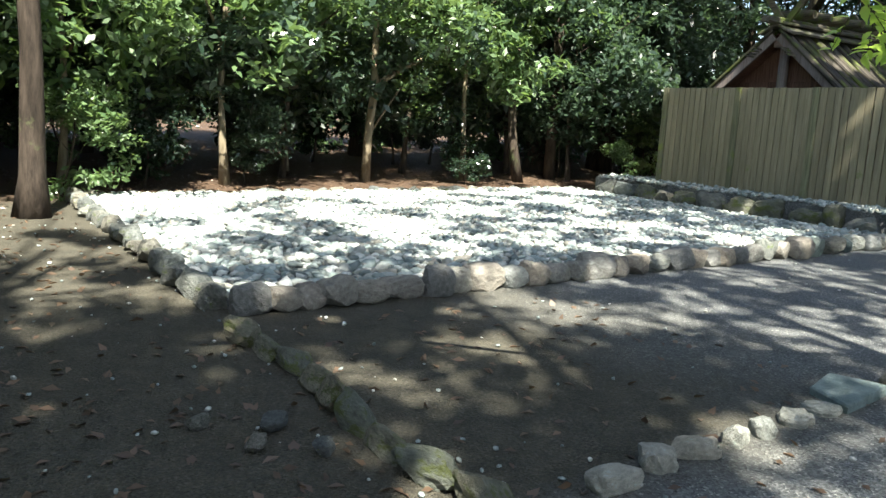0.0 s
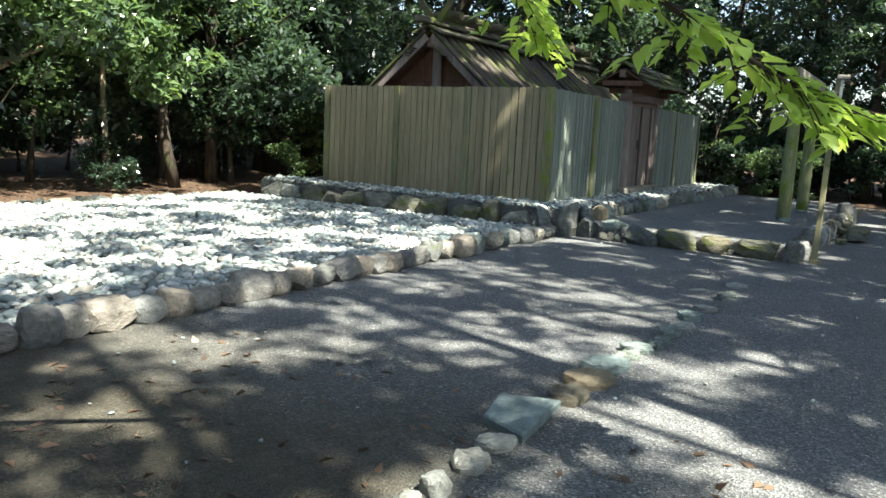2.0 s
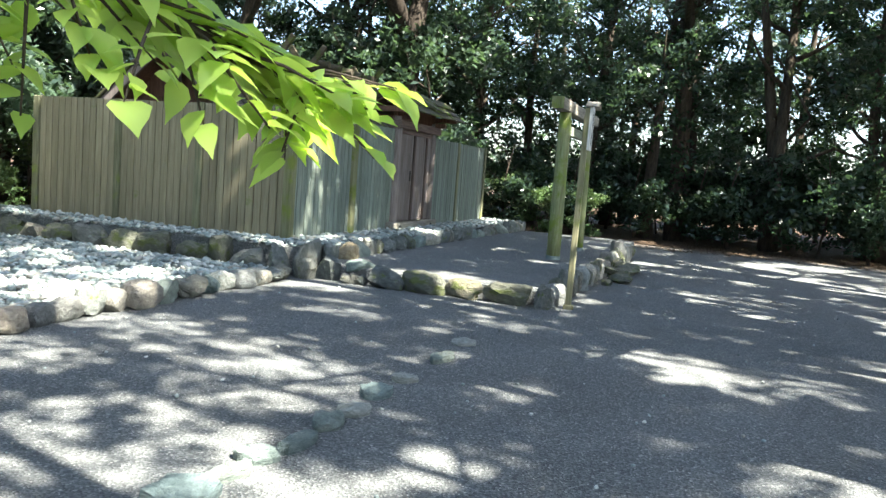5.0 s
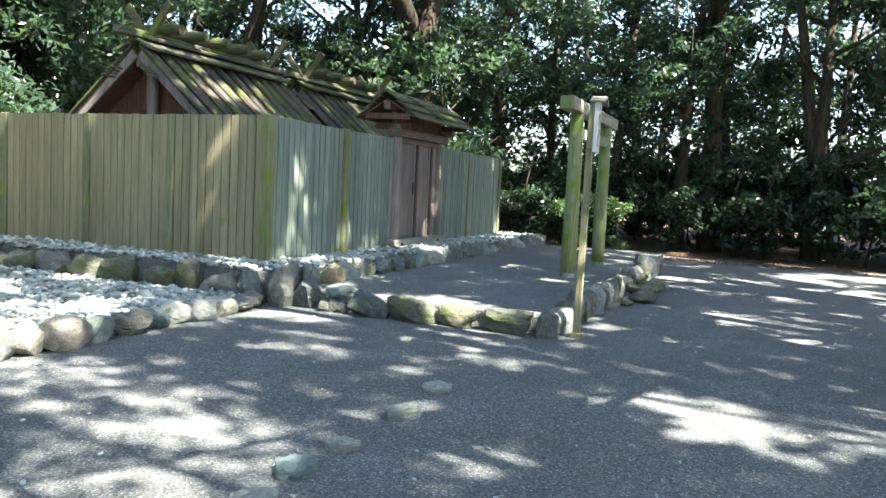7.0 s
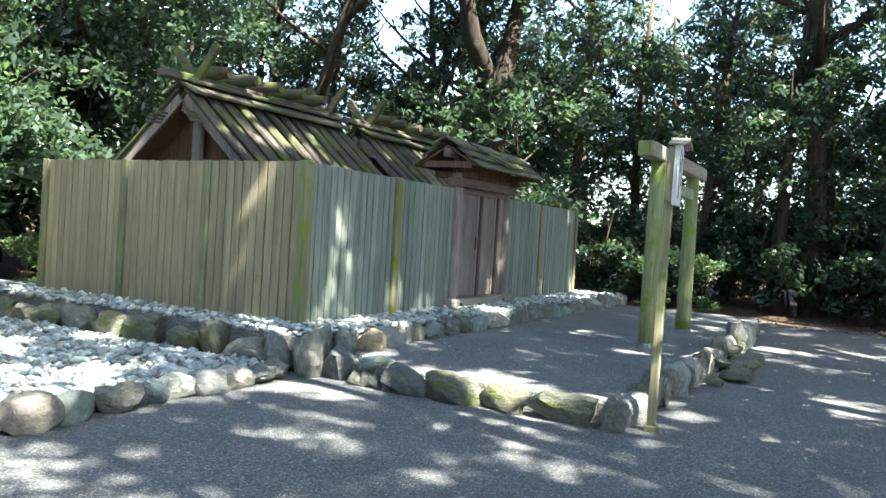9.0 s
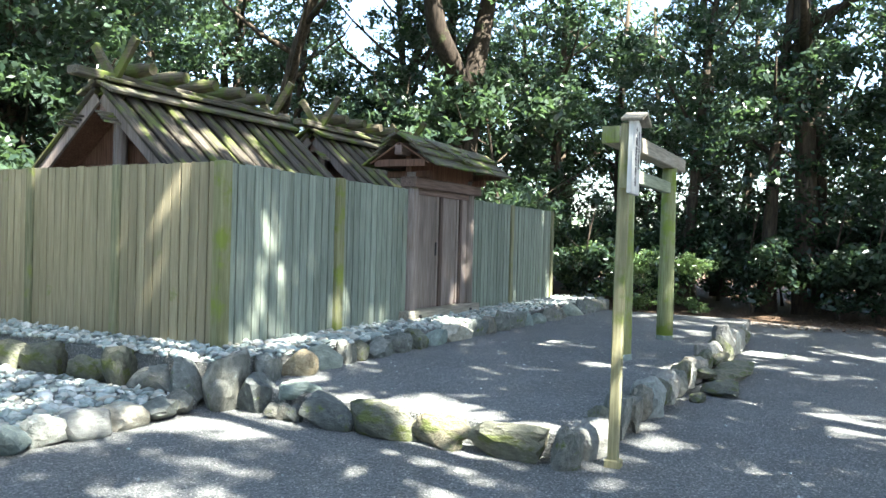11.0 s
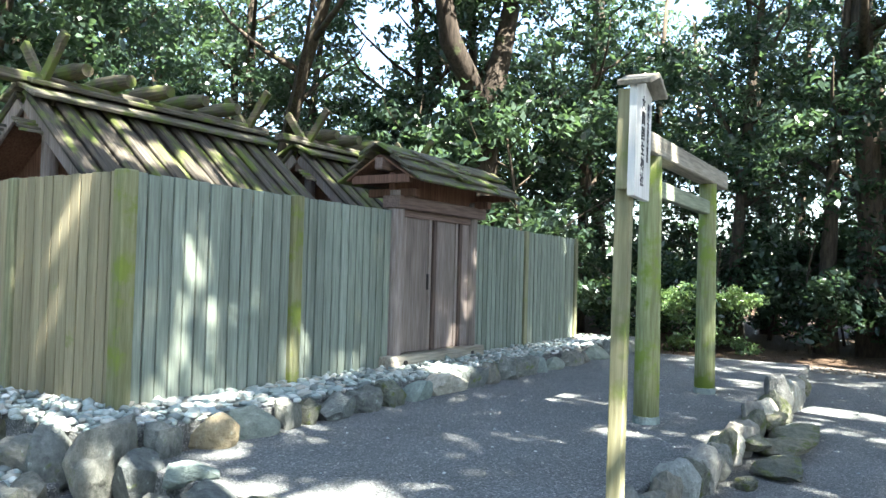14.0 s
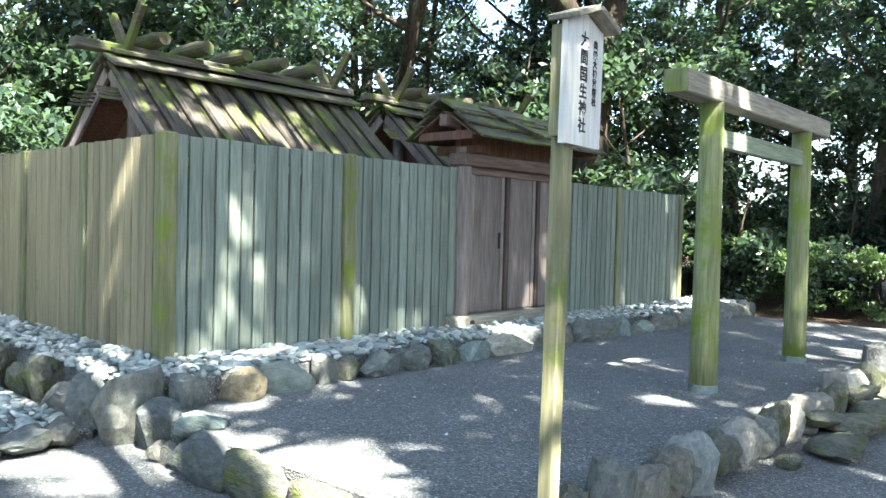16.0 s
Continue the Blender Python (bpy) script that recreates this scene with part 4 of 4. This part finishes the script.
DENSE_LEAN = tree_kit(129, 15.5, 0.2, 13.8, 2.3, 1.5, 66, 60, 0.26, 0.4, M_LEAF_B, M_BARK, 10, (0.2, 6.0), -0.3)
OUTWARD = tree_kit(124, 15, 0.24, 12.0, 4.4, 3.2, 210, 46, 0.24, 0.75, M_LEAF_A, M_BARK, 12, (0.2, 6.0), 0.0)

# the wood behind and beside: rows of trees with undergrowth
wood = []
for row, (off, step) in enumerate(((0.6, 2.9), (3.6, 3.2), (7.2, 3.8))):
    u = -22.0
    while u < 15:
        if row == 0 and u < 0:
            u += step
            continue
        wood.append((u + R.uniform(-0.8, 0.8), 9.2 + off + R.uniform(-0.8, 0.8)))
        u += step
    v = 7.5 if row < 2 else 1.0
    while v > -16:
        wood.append((14.6 + off + R.uniform(-0.8, 0.8) - max(0, -4 - v) * 0.22, v + R.uniform(-0.7, 0.7)))
        v -= step
    v = 8.0
    while v > -12:
        wood.append((-17.0 - off + R.uniform(-0.8, 0.8), v + R.uniform(-0.7, 0.7)))
        v -= step * 1.25
wood = [q for q in wood if not (q[0] < -15 and q[1] < -5.5) and not (6.4 < q[0] < 9.8 and 8.0 < q[1] < 14.5)]
for i, (u, v) in enumerate(wood):
    tree(THIN[i % 2] if u > 12.5 or -5 < u < 4 else WOOD[R.randrange(4)], u, v, R.uniform(0, 360), R.uniform(0.85, 1.15), R.choice(("dense broadleaf evergreen at the wood's edge", "dark glossy-leaved evergreen tree in the wood")), "trees of the wood")

for i, (u, v) in enumerate(((-10.6, 8.0), (-9.2, 8.9), (-8.0, 8.0), (-6.6, 8.7), (-6.0, 9.8), (-3.4, 9.3), (-2.4, 8.4), (-8.8, 10.6), (-11.8, 9.6), (-13.2, 7.0), (-12.9, 8.6), (-15.0, 4.5), (-14.2, 6.0), (-0.4, 9.4), (0.6, 8.0), (3.5, 8.6), (2.0, 10.0), (5.4, 8.8), (11.5, 5.5), (12.6, 2.5))):
    tree(EDGE[i % 2 if u < 0 else 1], u, v, R.uniform(0, 360), R.uniform(0.9, 1.15), "young light-leaved tree leaning out from the wood", "young edge trees")

bush = []
for off, step in ((0, 1.7), (2.6, 1.8), (6, 2.0)):
    u = -20.0
    while u < 14:
        bush.append((u + R.uniform(-0.5, 0.5), (9.0 if u > -1 else 11.0) + off + R.uniform(-0.5, 0.6)))
        u += step
    v = 7.0
    while v > -14:
        bush.append((13.6 + off + R.uniform(-0.4, 0.6) - max(0, -4 - v) * 0.22, v + R.uniform(-0.5, 0.5)))
        v -= step
    if off < 5:
        v = 7.5
        while v > -8:
            bush.append((-16.2 - off + R.uniform(-0.5, 0.5), v + R.uniform(-0.5, 0.5)))
            v -= step * 1.2
bush += [(-9.5, 7.6), (-7.6, 7.9), (-2.8, 7.7), (1.2, 7.3), (-12.8, 5.8)]
bush = [q for q in bush if not (q[0] > 12.5 and 0.6 < q[1] < 3.6)]
# shrubs in the lighter leaf colour, which stands in for sun in the gap
for k in range(9):
    tree(SHRUB[2], 15.0 + 0.75 * k, (1.0, 2.6, -0.4)[k % 3] + 0.3 * k, 50 * k, R.uniform(0.6, 0.95), "yellow-green shrub, light leaf tone painting in sunlight, in a gap of the wood", "undergrowth", "shrub", "shrub")
for u, v, sc in ((12.9, 1.9, 0.8), (13.4, 0.4, 0.7), (12.7, -1.0, 0.62), (13.2, 3.0, 0.85), (13.0, -2.4, 0.6)):
    tree(SHRUB[2], u, v, 80 * v, sc, "yellow-green shrub, light leaf tone painting in sunlight, in a gap of the wood", "undergrowth", "shrub", "shrub")
# beyond u 12 only the darkest leaf colour, put in as shade
for u, v in bush:
    tree(SHRUB[R.randrange(3) if u < 12 else 0], u, v, R.uniform(0, 360), R.uniform(0.8, 1.25) * (1.35 if v > 14 or u > 18 else 0.5 if v < 8 and u < 2 and u > -13 else 1), R.choice(("leafy evergreen shrub under the trees", "dense dark shrub at the wood's edge")), "undergrowth", "shrub", "shrub")

# unseen tall trees added behind the path; their crowns dapple it with shade
for i, (u, v) in enumerate(((-20, -14), (-5.8, -16), (-3.2, -15), (-1.0, -12.6), (9.5, -12), (1.5, -16), (7, -17.5), (14, -10))):
    tree(CANOPY[i % 2], u, v, R.uniform(0, 360), R.uniform(0.95, 1.12), "tall tree with an unseen crown added to shade the path", "tall path trees")

for u, v in ((-9.8, -16.4),):
    tree(SPARSE, u, v, R.uniform(0, 360), 1.0, "unseen tall thin-crowned tree added to dapple the path", "tall path trees")
for u, v in ((-12.3, -16.2), (-12.4, -9.4), (-7.4, -13.4), (-23.0, -15.0)):
    tree(SLIM, u, v, R.uniform(0, 360), R.uniform(0.95, 1.05), "unseen tall slim tree added for spots of shade", "tall path trees")
for u, v in ((-16.2, -8.6), (-0.3, -8.9), (4.4, -9.6), (1.3, -11.8), (4.2, -12.4), (-21, -9)):
    tree(LEANING if u > -10 else SPARSE, u, v, R.uniform(-12, 12), R.uniform(0.95, 1.05), "unseen tall leaning tree added for shade", "tall path trees")

# tall trees added to lean over the clearing, shading the wood and filling sky gaps
for u, v in ((3.6, 10.0), (11.0, 9.5), (14.5, 8.0), (-14.5, 10.5)):
    tree(OUTWARD, u, v, 180 + R.uniform(-15, 15), R.uniform(0.92, 1.05), "tall tree added to shade the wood, leaning out over the clearing", "leaning wood trees")

# slim trees added out of view where single spots need shade
for u, v, s in ((-15.8, -12.9, 1.02), (4.4, -11.0, 1.3)):
    tree(SLIM, u, v, 70 * u, s, "unseen tall slim tree added for spots of shade", "tall path trees")
for u, v, s in ((21.0, 3.6, 1.3), (12.6, 12.0, 1.2)):
    tree(WOOD[2], u, v, 60 * u, s, "tall dense evergreen deep in the wood", "trees of the wood")

# more unseen crowns, added so shadows fall on pebbles, earth, fence and wood
for u, v, rz in ((-6.3, -10.2, 6), (-9.5, -9.9, -5), (-8.8, -14.2, 9)):
    tree(AIRY, u, v, rz, 1.0, "unseen tall airy-crowned tree added to dapple the ground", "tall path trees")
for u, v, rz in ((-10.4, -13.8, 3), (-13.9, -14.6, -6), (-7.6, -12.6, 8)):
    tree(FINE, u, v, rz, 1.0, "unseen tall slim fine-leaved tree added to dapple the path", "tall path trees")
tree(DENSE_LEAN, -15.0, -15.7, 0, 1.0, "unseen tall leaning tree added to shade bare earth", "tall path trees")
tree(LEANING, -3.3, -9.9, 4, 1.0, "unseen tall leaning tree added for shade", "tall path trees")
tree(DENSE_LEAN, -2.9, -10.0, 3, 1.0, "unseen tall leaning tree added to shade the fence", "tall path trees")
tree(DENSE, -1.7, -8.6, 110, 1.0, "unseen tall dense-crowned tree added to shade the fence", "tall path trees")
for i, (u, v) in enumerate(((14.6, -4.5),)):
    tree(CANOPY[i % 2], u, v, 75 * i, 1.0, "tall tree with an unseen crown added to shade the wood's edge", "tall path trees")

# single trees that stand out
def lone(name, label, limbs, material, crown=None, leaf_m=None, leaf=0.2, per=46, seed=5):
    """A tree given by its trunk and limbs in the plan, with clumps of leaves at given places (u, v, z, spread, count)."""
    t = thing(name, BASE.copy(), label, "tree")
    bm = bmesh.new()
    for pts, rad in limbs:
        tube(bm, pts, rad, 12, 0.2, seed)
    part("trunk", bm, material, t, smooth=True)
    if crown:
        gg = np.random.default_rng(seed)
        cc = np.concatenate([np.array(c[:3]) + gg.normal(size=(c[4], 3)) * np.array([1, 1, 0.6]) * c[3] * 0.6 for c in crown])
        o = new("crown", leaves("crown", cc, 0.5 * gg.uniform(0.6, 1.2, len(cc)), per, leaf, leaf_m, gg))
        o.parent = t
    return t


lone("forked_tree", "large old forked tree beside the fence", (
    ([(12.5, 3.6, -0.1), (12.35, 3.6, 1.2), (12.3, 3.6, 3.6), (12.5, 3.6, 5.3)], [0.6, 0.48, 0.42, 0.44]),
    ([(12.4, 3.6, 5.0), (11.5, 3.6, 6.1), (10.75, 3.6, 6.7), (10.5, 3.65, 7.6), (9.9, 3.8, 9.8), (9.0, 4.0, 12)], [0.36, 0.27, 0.26, 0.2, 0.16, 0.06]),
    ([(12.55, 3.6, 5.0), (13.1, 3.6, 6.6), (13.9, 3.7, 8.4), (14.3, 4.0, 11)], [0.36, 0.28, 0.24, 0.12])), M_BARK_D,
    # the last clump is added only to keep sun off the trunk
    ((9.2, 4.0, 11.5, 2.2, 50), (14.2, 4.0, 11.0, 2.4, 50), (11.5, 5.0, 9.5, 2.0, 30), (11.9, 0.9, 9.2, 1.8, 34)), M_LEAF_A)
lone("big_trunk_tree", "old tree, shade put into its dark bark, at the edge of the pebble bed", (
    ([(-11.5, 4.75, -0.1), (-11.48, 4.75, 0.5), (-11.45, 4.75, 2.0), (-11.5, 4.8, 5.0), (-11.7, 5.2, 8.5)], [0.24, 0.15, 0.13, 0.12, 0.05]),
    ([(-11.45, 4.75, 2.6), (-10.9, 4.7, 3.4), (-10.0, 4.6, 4.0)], [0.08, 0.06, 0.03])), M_BARK_D,
    ((-11.6, 5.0, 7.5, 2.2, 50), (-10.2, 4.6, 4.4, 1.3, 24)), M_LEAF_A)
lone("pale_slim_tree", "slim pale-barked tree forking low over the pebbles", (
    ([(-4.95, 8.2, 0), (-4.92, 8.2, 1.0), (-4.82, 8.15, 2.0), (-4.95, 8.0, 3.4), (-5.2, 7.6, 5.0)], [0.1, 0.085, 0.08, 0.055, 0.02]),
    ([(-4.82, 8.15, 2.0), (-4.45, 8.05, 2.25), (-3.9, 7.8, 2.6), (-3.2, 7.3, 3.1)], [0.06, 0.05, 0.035, 0.015]),
    ([(-4.9, 8.2, 1.0), (-4.5, 8.15, 1.6), (-4.3, 8.0, 2.0)], [0.025, 0.02, 0.01])), M_BARK_L,
    ((-5.2, 7.6, 4.2, 1.5, 46), (-3.2, 7.2, 3.2, 1.0, 34), (-6.4, 7.7, 3.3, 1.1, 30), (-2.2, 7.5, 2.4, 0.8, 18)), M_LEAF_C, 0.19, 44, 8)
lone("leaning_tree", "dark leaning tree at the wood's edge", (
    ([(-1.0, 8.0, -0.1), (-1.25, 8.0, 0.9), (-1.3, 8.1, 2.2), (-0.9, 8.2, 5)], [0.14, 0.11, 0.09, 0.04]),
    ([(0.3, 8.4, -0.1), (0.3, 8.4, 2), (0.2, 8.3, 3.6), (0.5, 8.2, 6)], [0.14, 0.11, 0.1, 0.04])), M_BARK,
    ((-0.9, 8.0, 4.4, 1.4, 36), (0.6, 8.0, 5.2, 1.5, 40), (1.0, 7.4, 2.6, 1.0, 34)), M_LEAF_A, 0.18, 46, 9)
lone("branching_tree", "dark tree with long bare limbs in the shade", (
    ([(14.6, -7.4, -0.1), (14.4, -7.2, 2.0), (14.0, -6.6, 5.6), (13.8, -6.2, 8)], [0.22, 0.18, 0.13, 0.06]),
    ([(14.4, -7.0, 2.6), (14.0, -7.9, 3.8), (14.0, -6.9, 5.4)], [0.05, 0.045, 0.03]),
    ([(14.3, -7.0, 2.2), (14.2, -8.6, 3.0), (13.8, -9.6, 2.6)], [0.06, 0.05, 0.02])), M_BARK,
    ((13.8, -6.4, 8, 2.2, 50), (14.6, -8.5, 4.6, 1.6, 30)), M_LEAF_B, 0.19, 46, 10)
tree(SHRUB[2], -10.9, 6.4, 40, 0.75, "light-leaved sapling beside the dark trunk", "", "shrub", "shrub")

# tree whose long bough hangs into the path; built in world metres
hang = thing("overhanging_tree", Matrix(), "tree with a sunlit leafy bough hanging over the path", "tree")
bm = bmesh.new()
tube(bm, [(-3.9, 0.6, -0.1), (-3.85, 0.65, 1.5), (-3.7, 0.8, 3.2), (-3.6, 0.9, 6.0)], [0.2, 0.16, 0.14, 0.08], 12, 0.2)
part("trunk", bm, M_BARK, hang, smooth=True)
BOUGH = [Vector(q) for q in ((-3.72, 0.8, 3.0), (-1.6, 2.4, 3.3), (0.2, 3.2, 2.85), (1.4, 3.25, 2.34), (2.05, 3.12, 2.0), (2.6, 3.06, 1.76), (3.0, 3.04, 1.61))]
SIDE = [Vector(q) for q in ((1.4, 3.25, 2.34), (1.85, 3.8, 2.18), (2.2, 4.17, 2.03), (2.4, 4.4, 1.95))]
bm = bmesh.new()
tube(bm, BOUGH, [0.06, 0.045, 0.032, 0.02, 0.012, 0.008, 0.003], 8)
tube(bm, SIDE, [0.01, 0.008, 0.005, 0.003], 6)
twig_ends = []
r = random.Random(3)
for k in range(96):
    line, f = (BOUGH, r.uniform(3.1, 5.95)) if k < 74 else (SIDE, r.uniform(0.6, 2.95))
    j = int(f)
    p0 = line[j].lerp(line[j + 1], f - j)
    d = (line[j + 1] - line[j]).normalized()
    d = (d * 0.8 + Vector((r.gauss(0, 0.5), r.gauss(0, 0.5), r.gauss(-0.05, 0.2)))).normalized()
    ln = r.uniform(0.12, 0.34) * (1.0 if line is SIDE else 1.5 - 0.13 * f)
    p1 = p0 + d * ln + Vector((0, 0, -0.06 * ln))
    tube(bm, [p0, p0.lerp(p1, 0.5) + Vector((0, 0, 0.01)), p1], [0.004, 0.003, 0.0015], 5)
    twig_ends.append((p0, p1))
part("bough", bm, M_BARK, hang, smooth=True)
twig_ends.append((BOUGH[5], BOUGH[6]))


def leaf_blade(seed):
    """A single pointed leaf, folded on its midrib, tip drooping; base at the origin, along +y, 1 long."""
    q = random.Random(seed)
    bm = bmesh.new()
    sec = [(0.0, 0.0), (0.18, 0.17), (0.42, 0.25), (0.68, 0.17), (0.86, 0.06), (1.0, 0.0)]
    droop = q.uniform(0.15, 0.4)
    rows = []
    for y, w in sec:
        z = -droop * y * y
        mid = bm.verts.new((0, y, z))
        rows.append((mid, bm.verts.new((-w, y - 0.03, z + w * 0.3)), bm.verts.new((w, y - 0.03, z + w * 0.3))) if w else (mid, mid, mid))
    for a0, a1 in zip(rows, rows[1:]):
        for s in (1, 2):
            f = [a0[0], a1[0], a1[s], a0[s]] if s == 1 else [a0[0], a0[s], a1[s], a1[0]]
            u_ = list(dict.fromkeys(f))
            bm.faces.new(u_)
    me = bpy.data.meshes.new("leaf")
    bm.to_mesh(me)
    bm.free()
    me.materials.append(M_BOUGH_LEAF)
    me.shade_smooth()
    return me


LEAF = [leaf_blade(k) for k in range(5)]
for p0, p1 in twig_ends:
    for f in (0.35, 0.5, 0.62, 0.74, 0.86, 0.98):
        p = p0.lerp(p1, f)
        ang = math.degrees(math.atan2(p1.y - p0.y, p1.x - p0.x)) - 90 + r.choice((-1, 1)) * r.uniform(15, 65)
        s = r.uniform(0.06, 0.115)
        shared("leaf", r.choice(LEAF), hang, pose(*p, r.uniform(-38, 12), r.uniform(-25, 25), ang) @ Matrix.Scale(s, 4))

# far wood closing the view between the trunks
g = np.random.default_rng(77)
n = 1500
ang = g.uniform(0, 2 * math.pi, n)
dist = g.uniform(34, 46, n)
far = np.stack([dist * np.cos(ang), dist * np.sin(ang) + 2, g.uniform(0.3, 5.0, n) * g.uniform(0.4, 1, n)], axis=1)
fw = new("far_wood", leaves("far_wood", far, 1.5 * g.uniform(0.7, 1.3, n), 30, 0.55, M_LEAF_A, g, 0.8))
fw.matrix_world = BASE
tagged(fw, "distant wood closing the view", "wood", kind="stuff")


# ---------------------------------------------------------------- pebbles
def fill(u0, u1, v0, v1, gap, g, keep=None):
    nu, nv = int((u1 - u0) / gap), int((v1 - v0) / gap)
    a, b = np.meshgrid(np.linspace(u0, u1, nu), np.linspace(v0, v1, nv), indexing="ij")
    p = np.stack([a.ravel(), b.ravel()], axis=1) + g.uniform(-0.45, 0.45, (nu * nv, 2)) * gap
    return p if keep is None else p[keep(p)]


g = np.random.default_rng(5)
p = fill(-10.8, -0.95, -0.45, 6.2, 0.08, g)
hump = np.array([noise.noise(Vector((x * 0.8, y * 0.8, 3))) for x, y in p]) * 0.025
pos = np.column_stack([p, BZ + 0.005 + hump + g.uniform(-0.012, 0.02, len(p))])
ob = new("pebbles", scatter_stones("pebbles", pos, g.uniform(0.058, 0.11, len(p)) * g.choice([1, 1, 1, 1.5], len(p)) * np.where(p[:, 0] < -8.6, 1.15, 1.0), M_PEB, g, 0.45, 0.35))
ob.parent = bed
tagged(ob, kind="stuff")
g = np.random.default_rng(6)
p = fill(-0.66, 10.2, -0.72, 5.8, 0.073, g, lambda q: (q[:, 1] < 0.12) | (q[:, 0] < 0.12))
pos = np.column_stack([p, PZ + 0.008 + g.uniform(-0.012, 0.03, len(p))])
near = (p[:, 0] > 0.1) & (p[:, 0] < 2.6) & (p[:, 1] < -0.05)
pick = np.flatnonzero(near)[:280]
rest = np.ones(len(p), bool)
rest[pick] = False
size = g.uniform(0.056, 0.1, len(p)) * g.choice([1, 1, 1, 1.35], len(p))
ob = new("pebbles", scatter_stones("pebbles", pos[rest], size[rest], M_PEB, g, 0.5, 0.3))
ob.parent = platform
tagged(ob, kind="stuff")
PEBBLE = [rock_mesh("pebble", M_PEB1, 300 + k, 0.15, 0.12, 2) for k in range(4)]
for k in pick:
    s = size[k]
    shared("pebble", PEBBLE[k % 4], platform, pose(*pos[k], R.uniform(-15, 15), R.uniform(-15, 15), R.uniform(0, 360)) @ Matrix.Diagonal((s * 1.35, s, s * 0.55, 1)))

# ---------------------------------------------------------------- litter and small stones
g = np.random.default_rng(9)
p = np.concatenate([np.column_stack([g.uniform(-15, 14, 3200), 6.4 + np.abs(g.normal(size=3200)) * 2.2]), np.column_stack([g.uniform(-15.5, -11.1, 900), g.uniform(-4, 6, 900)]),
                    np.column_stack([10.6 + np.abs(g.normal(size=1500)) * 2.0, g.uniform(-10, 6, 1500)]), np.column_stack([g.uniform(-14.5, -8.0, 700), g.uniform(-7.0, -0.9, 700)])])
p = p[~((p[:, 0] > -1) & (p[:, 0] < 10.3) & (p[:, 1] < 6.0) & (p[:, 1] > -1))]
z = np.array([ground_z(a, c) for a, c in p]) + 0.012
ob = new("fallen_leaves", leaves("fallen_leaves", np.column_stack([p, z]), 0.01, 1, 0.085, M_LITTER, g, 0.2, 2.5))
ob.matrix_world = BASE
tagged(ob, "dry brown fallen leaves on the ground", "leaves", kind="stuff")
g = np.random.default_rng(10)
p = np.concatenate([np.column_stack([g.uniform(-15, -10.2, 500), g.uniform(-6.5, 4, 500)]), np.column_stack([g.uniform(-10.9, 9, 380), g.uniform(-7.5, -0.9, 380)])])
p = p[~((p[:, 0] > -1.1) & (p[:, 1] > -4.3))]
ob = new("loose_chips", scatter_stones("loose_chips", np.column_stack([p, np.full(len(p), 0.0)]), g.uniform(0.012, 0.035, len(p)) * 1.0, M_PEB, g))
ob.matrix_world = BASE
tagged(ob, "small pale stone chips strewn on the gravel", "stones", kind="stuff")
p = np.column_stack([g.uniform(-0.6, 9.5, 260), g.uniform(-3.8, -1.2, 260), np.full(260, TZ)])
ob = new("loose_chips", scatter_stones("loose_chips", p, g.uniform(0.012, 0.03, 260), M_PEB, g))
ob.matrix_world = BASE
tagged(ob, "small pale stone chips strewn on the terrace", "stones", kind="stuff")
